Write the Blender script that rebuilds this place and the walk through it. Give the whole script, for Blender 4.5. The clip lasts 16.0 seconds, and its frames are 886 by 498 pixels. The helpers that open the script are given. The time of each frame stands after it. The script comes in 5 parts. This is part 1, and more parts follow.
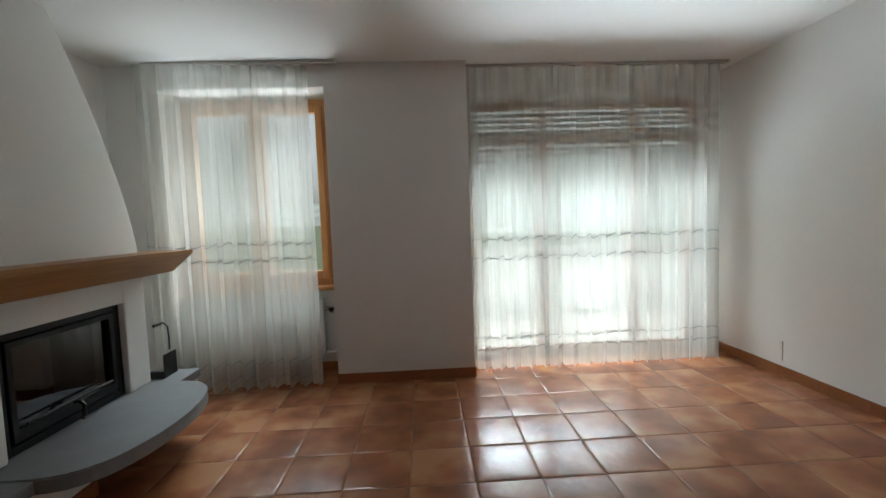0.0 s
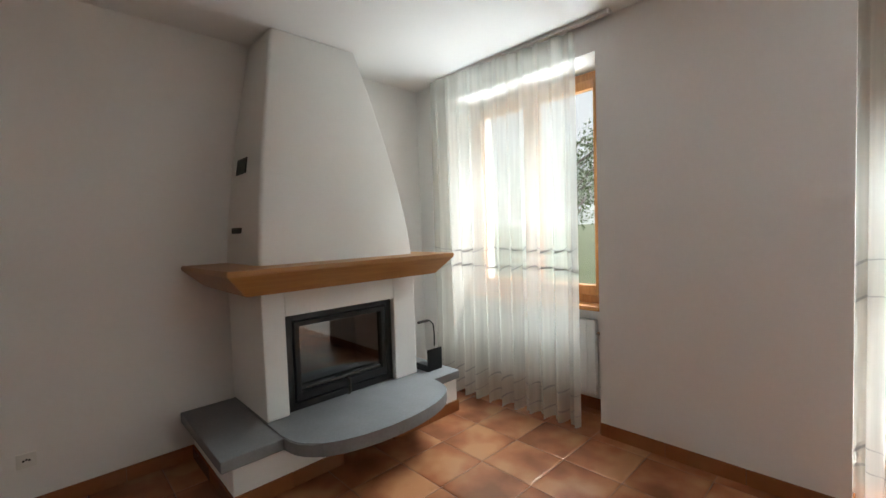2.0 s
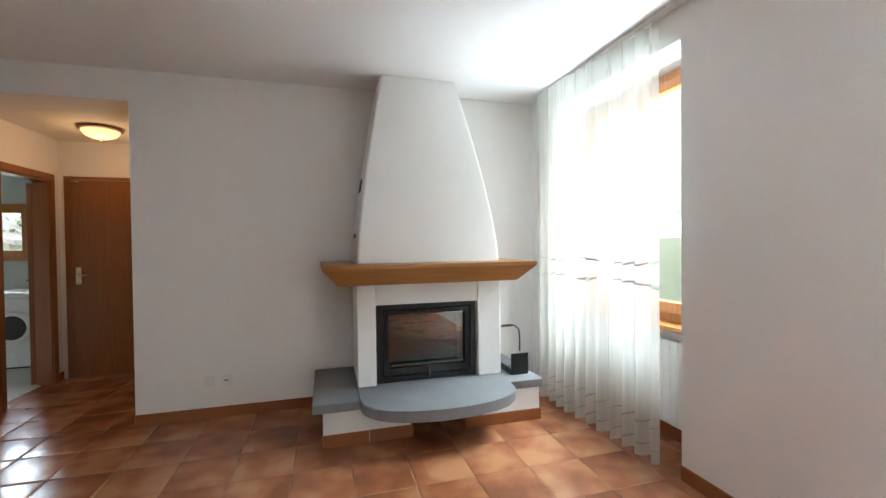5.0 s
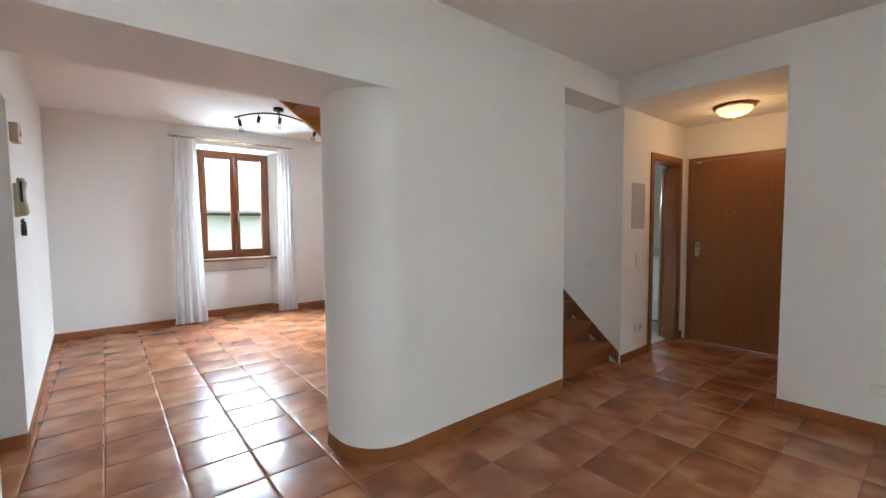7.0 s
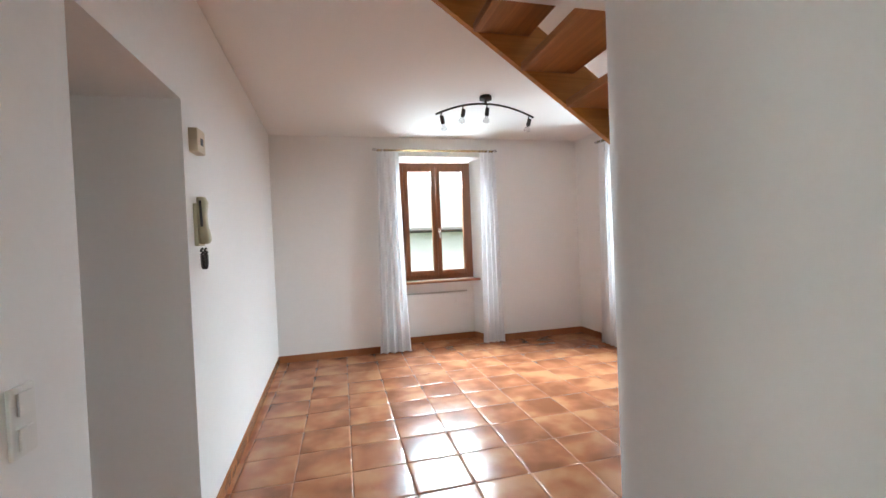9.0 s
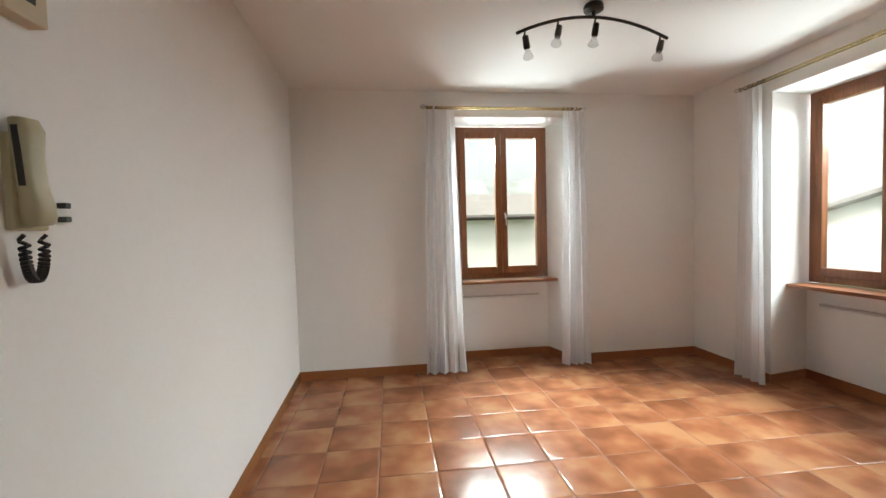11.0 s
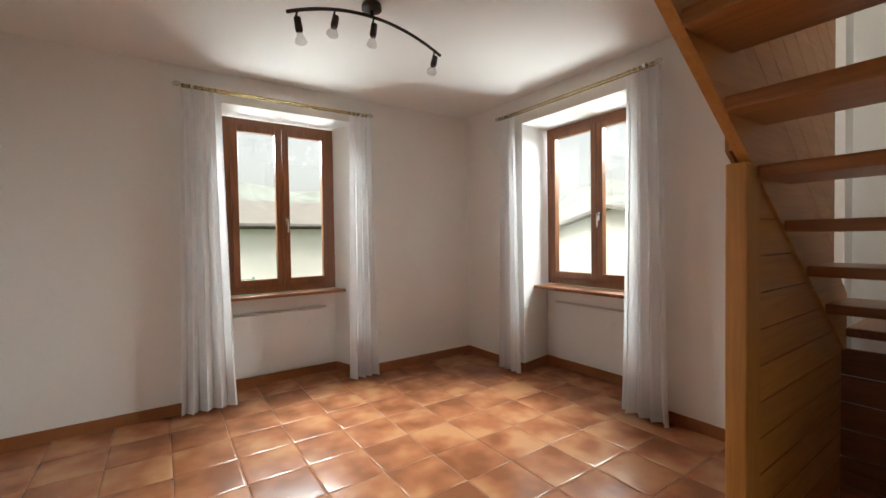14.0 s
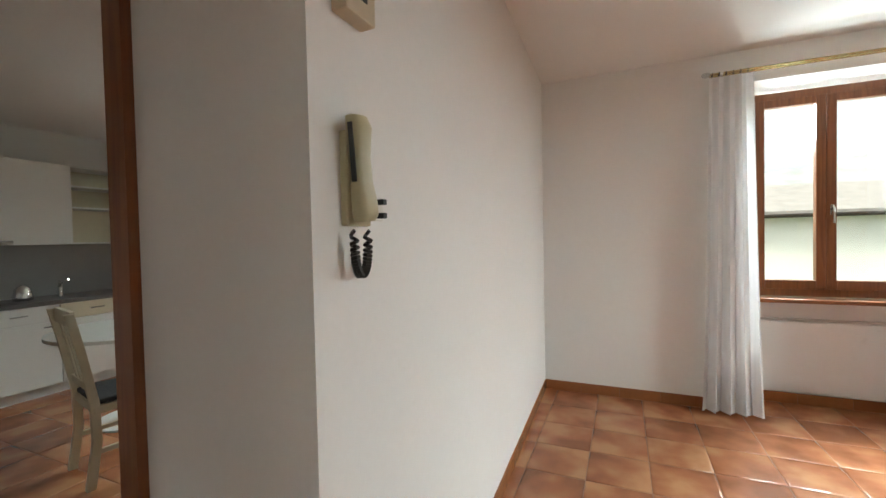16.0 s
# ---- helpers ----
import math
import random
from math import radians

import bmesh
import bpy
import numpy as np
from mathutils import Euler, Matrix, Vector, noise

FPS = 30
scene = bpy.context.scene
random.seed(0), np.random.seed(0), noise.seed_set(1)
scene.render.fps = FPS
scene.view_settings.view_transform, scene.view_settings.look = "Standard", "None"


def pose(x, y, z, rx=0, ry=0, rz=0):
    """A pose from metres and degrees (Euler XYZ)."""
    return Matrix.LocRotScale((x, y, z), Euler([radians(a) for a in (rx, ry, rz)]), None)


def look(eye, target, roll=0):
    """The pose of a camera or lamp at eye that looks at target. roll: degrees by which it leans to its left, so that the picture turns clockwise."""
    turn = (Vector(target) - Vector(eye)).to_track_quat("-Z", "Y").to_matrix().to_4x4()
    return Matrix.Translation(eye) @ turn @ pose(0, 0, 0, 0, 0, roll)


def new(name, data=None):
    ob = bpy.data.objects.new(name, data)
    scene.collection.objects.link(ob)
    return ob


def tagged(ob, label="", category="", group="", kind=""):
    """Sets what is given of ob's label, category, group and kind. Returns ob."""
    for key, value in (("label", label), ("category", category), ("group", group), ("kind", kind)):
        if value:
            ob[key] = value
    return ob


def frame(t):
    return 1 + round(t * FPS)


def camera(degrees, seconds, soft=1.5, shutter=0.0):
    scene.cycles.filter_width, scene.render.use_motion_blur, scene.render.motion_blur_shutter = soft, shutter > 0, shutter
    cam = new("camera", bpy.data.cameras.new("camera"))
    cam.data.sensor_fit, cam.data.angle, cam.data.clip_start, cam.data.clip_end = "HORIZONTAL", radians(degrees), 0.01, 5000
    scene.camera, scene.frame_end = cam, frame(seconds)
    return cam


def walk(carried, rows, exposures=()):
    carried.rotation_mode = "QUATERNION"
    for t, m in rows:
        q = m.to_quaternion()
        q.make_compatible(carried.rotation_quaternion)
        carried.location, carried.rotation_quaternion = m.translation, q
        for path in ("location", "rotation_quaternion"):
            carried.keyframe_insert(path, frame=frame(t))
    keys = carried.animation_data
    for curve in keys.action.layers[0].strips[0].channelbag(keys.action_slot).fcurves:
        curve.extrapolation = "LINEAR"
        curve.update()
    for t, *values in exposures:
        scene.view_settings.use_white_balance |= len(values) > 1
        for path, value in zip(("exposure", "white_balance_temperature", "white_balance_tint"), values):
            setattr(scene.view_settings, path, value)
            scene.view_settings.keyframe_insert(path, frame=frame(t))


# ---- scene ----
cam = camera(94.1, 16.0)
PATH = [
    (0, (-0.079, -0.205, 1.355), (0.008, 1.789, 1.227), -2.1),
    (0.5, (0.057, 0.048, 1.393), (-0.297, 2.013, 1.275), -2.5),
    (1, (0.214, 0.253, 1.395), (-0.483, 2.124, 1.282), -2.1),
    (1.5, (0.339, 0.423, 1.388), (-0.744, 2.102, 1.31), -2.1),
    (2, (0.369, 0.723, 1.393), (-1.071, 2.108, 1.304), -1.9),
    (2.5, (0.399, 0.945, 1.38), (-1.287, 2.018, 1.301), -1.9),
    (3, (0.482, 1.067, 1.369), (-1.322, 1.929, 1.314), -1.1),
    (3.2, (0.535, 1.099, 1.371), (-1.296, 1.903, 1.344), -1.3),
    (5.5, (1.06, 1.399, 1.376), (-0.917, 1.698, 1.311), 0.2),
    (6, (1.049, 1.238, 1.391), (-0.936, 1.018, 1.276), 0.4),
    (6.5, (1.086, 0.987, 1.356), (-0.664, 0.028, 1.229), 0.1),
    (7, (1.124, 0.692, 1.367), (-0.144, -0.85, 1.251), -0.5),
    (7.5, (1.117, 0.376, 1.36), (0.334, -1.463, 1.282), -0.8),
    (8, (0.967, 0.02, 1.359), (0.536, -1.93, 1.254), -1.2),
    (8.3, (0.927, -0.185, 1.358), (0.553, -2.147, 1.253), -1.7),
    (8.5, (0.896, -0.343, 1.348), (0.498, -2.301, 1.258), -1.9),
    (9, (0.84, -0.72, 1.409), (0.36, -2.661, 1.375), -2.4),
    (9.5, (0.742, -1.084, 1.382), (0.44, -3.059, 1.315), -1.3),
    (9.7, (0.731, -1.216, 1.394), (0.524, -3.203, 1.31), -1.4),
    (11.8, (0.695, -2.275, 1.413), (0.315, -4.237, 1.334), -2.0),
    (12, (0.671, -2.29, 1.413), (0.186, -4.23, 1.342), -1.9),
    (12.5, (0.645, -2.283, 1.422), (-0.092, -4.142, 1.368), -1.5),
    (13, (0.602, -2.247, 1.406), (-0.355, -4.003, 1.362), -1.2),
    (13.5, (0.539, -2.198, 1.382), (-0.579, -3.855, 1.342), -0.9),
    (13.6, (0.533, -2.178, 1.382), (-0.607, -3.82, 1.337), -0.7),
    (14, (0.511, -2.186, 1.377), (-0.619, -3.835, 1.328), -0.9),
    (14.5, (0.562, -2.234, 1.405), (-0.303, -4.037, 1.355), -1.2),
    (15, (0.649, -2.27, 1.408), (0.291, -4.237, 1.365), -1.2),
    (15.4, (0.772, -2.283, 1.411), (0.876, -4.28, 1.358), -1.0),
    (15.5, (0.794, -2.268, 1.408), (1.012, -4.255, 1.357), -1.0),
    (16, (0.968, -2.26, 1.407), (1.768, -4.093, 1.357), -1.2),
]
EXPOSURE = [(0, 1.45, 6450, 8), (1.5, 2.0, 6700, 11), (3.2, 2.8, 6500, 10), (5.5, 3.1, 6050, 8), (7.0, 3.3, 5850, 5), (8.3, 3.25, 5750, 6), (9.7, 2.9, 6600, 6), (11.8, 2.45, 6900, 6), (14.5, 2.33, 7100, 9), (16, 2.75, 6800, 4)]
walk(cam, [(t, look(eye, target, roll)) for t, eye, target, roll in PATH], EXPOSURE)

# ---- world, sun, exposure ----
world = bpy.data.worlds.new("overcast_sky")
scene.world = world
world.use_nodes = True
wn = world.node_tree
sky = wn.nodes.new("ShaderNodeTexSky")
sky.sky_type, sky.sun_disc = "NISHITA", False
sky.sun_elevation, sky.sun_rotation = radians(52), radians(60)
sky.air_density, sky.dust_density, sky.ozone_density = 1.0, 4.0, 1.0
veil = wn.nodes.new("ShaderNodeHueSaturation")
veil.inputs["Saturation"].default_value = 0.25
wn.links.new(sky.outputs[0], veil.inputs["Color"])
wn.links.new(veil.outputs[0], wn.nodes["Background"].inputs[0])
wn.nodes["Background"].inputs[1].default_value = 0.055
sun = new("sun", bpy.data.lights.new("sun", "SUN"))
sun.data.energy, sun.data.angle, sun.data.color = 1.0, radians(25), (1.0, 0.96, 0.9)
sun.matrix_basis = look((0, 0, 30), (-30 * math.sin(radians(60)) / math.tan(radians(52)), -30 * math.cos(radians(60)) / math.tan(radians(52)), 0))


def sky_lamp(name, watts, w, h, at, inward, down, spread):
    """Light of one window: the sky's falls steeply (down > 0), the bright ground's rises (down < 0)."""
    o = new(name, bpy.data.lights.new(name, "AREA"))
    o.data.shape, o.data.size, o.data.size_y, o.data.energy, o.data.color = "RECTANGLE", w, h, watts, (0.82, 0.93, 1.0)
    o.data.spread = radians(spread)
    x, y, z = at
    d = math.tan(radians(down))
    o.matrix_basis = look(at, (x + inward[0], y + inward[1], z - d))


for number, w, h, high, low, inward, fall, rise in ((1, 1.6, 1.4, (-1.54, 4.55, 3.0), (-1.54, 4.5, 0.35), (0, -1), 14, 6.5), (2, 2.3, 1.3, (1.46, 4.65, 2.0), (1.46, 4.7, 0.25), (0, -1), 25, 27),
                                                   (3, 1.4, 1.4, (-0.50, -7.35, 3.0), (-0.50, -7.4, 0.35), (0, 1), 54, 3.2), (4, 1.6, 1.4, (-3.90, -4.63, 3.0), (-3.95, -4.63, 0.35), (1, 0), 54, 3.2),
                                                   (5, 0.6, 0.6, (-5.9, -2.48, 1.95), (-5.9, -2.48, 1.1), (1, 0), 8, 1), (6, 1.2, 1.2, (4.0, -7.2, 2.6), (4.0, -7.0, 0.6), (0, 1), 28, 5)):
    sky_lamp("sky_light_window_%d" % number, fall, w, h, high, inward, 24 if number > 2 else 52 if number == 1 else 40, 120 if number > 2 else 58)
    sky_lamp("ground_light_window_%d" % number, rise, w, 0.6, low, inward, -54, 60)


# ---- materials ----
def rough_mat(name, colour, rough=0.6, metal=0.0, vary=0.06, scale=3.0, bump=0.1, bump_scale=60.0, piece=0.0, coat=0.0, stretch=(1, 1, 1)):
    """A surface with stains at one scale, grain at a finer one and fine relief."""
    m = bpy.data.materials.new(name)
    m.use_nodes = True
    n, l = m.node_tree.nodes, m.node_tree.links
    b = n["Principled BSDF"]
    co = n.new("ShaderNodeTexCoord")
    mp = n.new("ShaderNodeMapping")
    mp.inputs["Scale"].default_value = stretch
    l.new(co.outputs["Object"], mp.inputs[0])
    big, fine = n.new("ShaderNodeTexNoise"), n.new("ShaderNodeTexNoise")
    big.inputs["Scale"].default_value, fine.inputs["Scale"].default_value = scale, bump_scale
    big.inputs["Detail"].default_value, fine.inputs["Detail"].default_value = 6, 5
    l.new(mp.outputs[0], big.inputs[0]), l.new(mp.outputs[0], fine.inputs[0])
    total = n.new("ShaderNodeMath")
    total.operation = "MULTIPLY_ADD"
    l.new(fine.outputs[0], total.inputs[0])
    total.inputs[1].default_value = 0.5
    l.new(big.outputs[0], total.inputs[2])
    span = n.new("ShaderNodeMapRange")
    span.inputs[1].default_value, span.inputs[2].default_value = 0.45, 1.05
    span.inputs[3].default_value, span.inputs[4].default_value = 1 - vary, 1 + vary
    l.new(total.outputs[0], span.inputs[0])
    value = span.outputs[0]
    if piece:
        info, geo = n.new("ShaderNodeObjectInfo"), n.new("ShaderNodeNewGeometry")
        add = n.new("ShaderNodeMath")
        l.new(info.outputs["Random"], add.inputs[0]), l.new(geo.outputs["Random Per Island"], add.inputs[1])
        fr = n.new("ShaderNodeMath")
        fr.operation = "FRACT"
        l.new(add.outputs[0], fr.inputs[0])
        pr = n.new("ShaderNodeMapRange")
        pr.inputs[3].default_value, pr.inputs[4].default_value = 1 - piece, 1 + piece
        l.new(fr.outputs[0], pr.inputs[0])
        mul = n.new("ShaderNodeMath")
        mul.operation = "MULTIPLY"
        l.new(value, mul.inputs[0]), l.new(pr.outputs[0], mul.inputs[1])
        value = mul.outputs[0]
    tint = n.new("ShaderNodeVectorMath")
    tint.operation = "SCALE"
    tint.inputs[0].default_value = colour
    l.new(value, tint.inputs["Scale"])
    l.new(tint.outputs[0], b.inputs["Base Color"])
    rr = n.new("ShaderNodeMapRange")
    rr.inputs[1].default_value, rr.inputs[2].default_value = 0.3, 0.7
    rr.inputs[3].default_value, rr.inputs[4].default_value = rough * 0.85, min(1, rough * 1.15)
    l.new(big.outputs[0], rr.inputs[0])
    l.new(rr.outputs[0], b.inputs["Roughness"])
    b.inputs["Metallic"].default_value = metal
    b.inputs["Coat Weight"].default_value = coat
    if bump:
        bp = n.new("ShaderNodeBump")
        bp.inputs["Strength"].default_value, bp.inputs["Distance"].default_value = bump, 0.004
        l.new(total.outputs[0], bp.inputs["Height"])
        l.new(bp.outputs[0], b.inputs["Normal"])
    return m


def wood_mat(name, dark, light, rough=0.4, along="x", coat=0.15):
    m = bpy.data.materials.new(name)
    m.use_nodes = True
    n, l = m.node_tree.nodes, m.node_tree.links
    b = n["Principled BSDF"]
    co, mp = n.new("ShaderNodeTexCoord"), n.new("ShaderNodeMapping")
    mp.inputs["Scale"].default_value = {"x": (1.2, 22, 22), "y": (22, 1.2, 22), "z": (22, 22, 1.2)}[along]
    l.new(co.outputs["Object"], mp.inputs[0])
    grain = n.new("ShaderNodeTexNoise")
    grain.inputs["Scale"].default_value, grain.inputs["Detail"].default_value, grain.inputs["Distortion"].default_value = 1.6, 7, 1.2
    l.new(mp.outputs[0], grain.inputs[0])
    info = n.new("ShaderNodeObjectInfo")
    shift = n.new("ShaderNodeMath")
    shift.operation = "MULTIPLY_ADD"
    shift.inputs[1].default_value = 0.22
    l.new(info.outputs["Random"], shift.inputs[0]), l.new(grain.outputs[0], shift.inputs[2])
    ramp = n.new("ShaderNodeValToRGB")
    ramp.color_ramp.elements[0].position, ramp.color_ramp.elements[1].position = 0.32, 0.85
    ramp.color_ramp.elements[0].color, ramp.color_ramp.elements[1].color = (*dark, 1), (*light, 1)
    l.new(shift.outputs[0], ramp.inputs[0])
    l.new(ramp.outputs[0], b.inputs["Base Color"])
    b.inputs["Roughness"].default_value, b.inputs["Coat Weight"].default_value = rough, coat
    b.inputs["Coat Roughness"].default_value = 0.25
    bp = n.new("ShaderNodeBump")
    bp.inputs["Strength"].default_value, bp.inputs["Distance"].default_value = 0.12, 0.002
    l.new(grain.outputs[0], bp.inputs["Height"]), l.new(bp.outputs[0], b.inputs["Normal"])
    return m


def tile_mat():
    """Terracotta-coloured glazed tile: cloudy, paler patches, wavy glossy face."""
    m = bpy.data.materials.new("terracotta_tile")
    m.use_nodes = True
    n, l = m.node_tree.nodes, m.node_tree.links
    b = n["Principled BSDF"]
    co, info, geo = n.new("ShaderNodeTexCoord"), n.new("ShaderNodeObjectInfo"), n.new("ShaderNodeNewGeometry")
    rnd, fr = n.new("ShaderNodeMath"), n.new("ShaderNodeMath")
    fr.operation = "FRACT"
    l.new(info.outputs["Random"], rnd.inputs[0]), l.new(geo.outputs["Random Per Island"], rnd.inputs[1])
    l.new(rnd.outputs[0], fr.inputs[0])
    mp = n.new("ShaderNodeVectorMath")
    mp.operation = "MULTIPLY_ADD"
    mp.inputs[1].default_value = (9, 17, 23)
    comb = n.new("ShaderNodeCombineXYZ")
    for i in range(3):
        l.new(fr.outputs[0], comb.inputs[i])
    l.new(comb.outputs[0], mp.inputs[0]), l.new(co.outputs["Object"], mp.inputs[2])
    cloud, fine, wave = (n.new("ShaderNodeTexNoise") for _ in range(3))
    cloud.inputs["Scale"].default_value, cloud.inputs["Detail"].default_value = 3.4, 2
    fine.inputs["Scale"].default_value, fine.inputs["Detail"].default_value = 45, 6
    wave.inputs["Scale"].default_value, wave.inputs["Detail"].default_value = 14, 1
    for t in (cloud, fine, wave):
        l.new(mp.outputs[0], t.inputs[0])
    ramp = n.new("ShaderNodeValToRGB")
    el = ramp.color_ramp.elements
    el[0].position, el[0].color = 0.37, (0.225, 0.078, 0.034, 1)
    el[1].position, el[1].color = 0.68, (0.43, 0.198, 0.094, 1)
    mid = el.new(0.52)
    mid.color = (0.325, 0.120, 0.053, 1)
    tone = n.new("ShaderNodeMath")
    tone.operation = "MULTIPLY_ADD"
    tone.inputs[1].default_value = 0.10
    l.new(fr.outputs[0], tone.inputs[0]), l.new(cloud.outputs[0], tone.inputs[2])
    tone2 = n.new("ShaderNodeMath")
    tone2.operation = "MULTIPLY_ADD"
    tone2.inputs[1].default_value = 0.06
    l.new(fine.outputs[0], tone2.inputs[0]), l.new(tone.outputs[0], tone2.inputs[2])
    off = n.new("ShaderNodeMath")
    off.operation = "SUBTRACT"
    off.inputs[1].default_value = 0.06
    l.new(tone2.outputs[0], off.inputs[0])
    l.new(off.outputs[0], ramp.inputs[0])
    l.new(ramp.outputs[0], b.inputs["Base Color"])
    b.inputs["Roughness"].default_value = 0.2
    rr = n.new("ShaderNodeMapRange")
    rr.inputs[1].default_value, rr.inputs[2].default_value, rr.inputs[3].default_value, rr.inputs[4].default_value = 0.3, 0.7, 0.19, 0.25
    l.new(fine.outputs[0], rr.inputs[0]), l.new(rr.outputs[0], b.inputs["Roughness"])
    bp = n.new("ShaderNodeBump")
    bp.inputs["Strength"].default_value, bp.inputs["Distance"].default_value = 0.42, 0.004
    l.new(wave.outputs[0], bp.inputs["Height"])
    l.new(bp.outputs[0], b.inputs["Normal"])
    return m


def sheer_mat(name, colour, open_part):
    m = bpy.data.materials.new(name)
    m.use_nodes = True
    n, l = m.node_tree.nodes, m.node_tree.links
    n.remove(n["Principled BSDF"])
    clear, thru, face = n.new("ShaderNodeBsdfTransparent"), n.new("ShaderNodeBsdfTranslucent"), n.new("ShaderNodeBsdfDiffuse")
    for s in (thru, face):
        s.inputs["Color"].default_value = (*colour, 1)
    a, c = n.new("ShaderNodeMixShader"), n.new("ShaderNodeMixShader")
    a.inputs[0].default_value = 0.58
    l.new(thru.outputs[0], a.inputs[1]), l.new(face.outputs[0], a.inputs[2])
    co, weave = n.new("ShaderNodeTexCoord"), n.new("ShaderNodeTexNoise")
    mp = n.new("ShaderNodeMapping")
    mp.inputs["Scale"].default_value = (28, 28, 1.5)
    l.new(co.outputs["Object"], mp.inputs[0]), l.new(mp.outputs[0], weave.inputs[0])
    weave.inputs["Scale"].default_value = 1.0
    mr = n.new("ShaderNodeMapRange")
    mr.inputs[1].default_value, mr.inputs[2].default_value = 0.3, 0.7
    mr.inputs[3].default_value, mr.inputs[4].default_value = 1 - open_part - 0.05, 1 - open_part + 0.05
    l.new(weave.outputs[0], mr.inputs[0]), l.new(mr.outputs[0], c.inputs[0])
    l.new(clear.outputs[0], c.inputs[1]), l.new(a.outputs[0], c.inputs[2])
    l.new(c.outputs[0], n["Material Output"].inputs[0])
    return m


def glass_mat(name, tint=(1, 1, 1), gloss_low=0.03):
    m = bpy.data.materials.new(name)
    m.use_nodes = True
    n, l = m.node_tree.nodes, m.node_tree.links
    n.remove(n["Principled BSDF"])
    clear, gloss, mix, fres = n.new("ShaderNodeBsdfTransparent"), n.new("ShaderNodeBsdfGlossy"), n.new("ShaderNodeMixShader"), n.new("ShaderNodeLayerWeight")
    clear.inputs[0].default_value = (*tint, 1)
    gloss.inputs["Roughness"].default_value = 0.02
    fres.inputs["Blend"].default_value = 0.25
    gain = n.new("ShaderNodeMapRange")
    gain.inputs[3].default_value, gain.inputs[4].default_value = gloss_low, 0.5
    l.new(fres.outputs["Facing"], gain.inputs[0])
    l.new(gain.outputs[0], mix.inputs[0]), l.new(clear.outputs[0], mix.inputs[1]), l.new(gloss.outputs[0], mix.inputs[2])
    l.new(mix.outputs[0], n["Material Output"].inputs[0])
    return m


def glow_mat(name, colour, strength):
    m = bpy.data.materials.new(name)
    m.use_nodes = True
    b = m.node_tree.nodes["Principled BSDF"]
    b.inputs["Base Color"].default_value = (*colour, 1)
    b.inputs["Emission Color"].default_value = (*colour, 1)
    b.inputs["Emission Strength"].default_value = strength
    return m


PLASTER = rough_mat("white_plaster", (0.80, 0.79, 0.77), 0.75, vary=0.025, scale=1.3, bump=0.22, bump_scale=38)
CEILING = rough_mat("white_ceiling_paint", (0.80, 0.79, 0.77), 0.85, vary=0.02, scale=0.8, bump=0.08, bump_scale=60)
HOOD_WHITE = rough_mat("white_fireplace_render", (0.82, 0.82, 0.80), 0.8, vary=0.02, scale=2, bump=0.15, bump_scale=50)
TILE = tile_mat()
SKIRT = rough_mat("terracotta_skirting", (0.29, 0.108, 0.040), 0.21, vary=0.10, scale=4, bump=0.10, bump_scale=30, piece=0.05)
GROUT = rough_mat("brown_grout", (0.27, 0.135, 0.078), 0.9, vary=0.15, scale=12, bump=0.3, bump_scale=150)
OAK_X = wood_mat("orange_wood_x", (0.36, 0.135, 0.024), (0.56, 0.25, 0.06), 0.4, "x")
OAK_Y = wood_mat("orange_wood_y", (0.30, 0.105, 0.020), (0.50, 0.21, 0.055), 0.4, "y")
OAK_Z = wood_mat("orange_wood_z", (0.32, 0.11, 0.022), (0.54, 0.23, 0.06), 0.4, "z")
MANTEL = wood_mat("mantel_wood", (0.29, 0.115, 0.022), (0.40, 0.18, 0.04), 0.42, "y")
DARK_X = wood_mat("red_brown_wood_x", (0.13, 0.042, 0.014), (0.27, 0.095, 0.032), 0.38, "x")
DARK_Y = wood_mat("red_brown_wood_y", (0.13, 0.042, 0.014), (0.27, 0.095, 0.032), 0.38, "y")
DARK_Z = wood_mat("red_brown_wood_z", (0.13, 0.042, 0.014), (0.27, 0.095, 0.032), 0.38, "z")
PINE_X = wood_mat("honey_pine_x", (0.42, 0.16, 0.028), (0.60, 0.265, 0.06), 0.4, "x")
PINE_Z = wood_mat("honey_pine_z", (0.42, 0.16, 0.028), (0.60, 0.265, 0.06), 0.4, "z")
STAIR_X = wood_mat("stair_wood_x", (0.25, 0.088, 0.022), (0.44, 0.175, 0.05), 0.38, "x")
STAIR_Y = wood_mat("stair_wood_y", (0.25, 0.088, 0.022), (0.44, 0.175, 0.05), 0.38, "y")
DOOR_Z = wood_mat("door_veneer", (0.19, 0.064, 0.014), (0.27, 0.100, 0.024), 0.4, "z")
STONE = rough_mat("grey_stone", (0.20, 0.205, 0.21), 0.6, vary=0.18, scale=7, bump=0.4, bump_scale=70)
BLACK = rough_mat("black_iron", (0.012, 0.012, 0.013), 0.4, metal=0.3, vary=0.2, scale=8, bump=0.1)
DARK_METAL = rough_mat("dark_bronze_metal", (0.055, 0.047, 0.042), 0.4, metal=0.8, vary=0.15, scale=10, bump=0.05)
SOOT = rough_mat("sooty_firebrick", (0.06, 0.052, 0.045), 0.9, vary=0.4, scale=9, bump=0.4)
FIREGLASS = glass_mat("smoked_fire_glass", (0.34, 0.33, 0.32), 0.10)
GLASS = glass_mat("window_glass", (0.96, 0.98, 0.97))
BULB = glass_mat("bulb_glass", (0.85, 0.85, 0.85))
CHROME = rough_mat("chrome", (0.75, 0.75, 0.76), 0.15, metal=1.0, vary=0.03, bump=0)
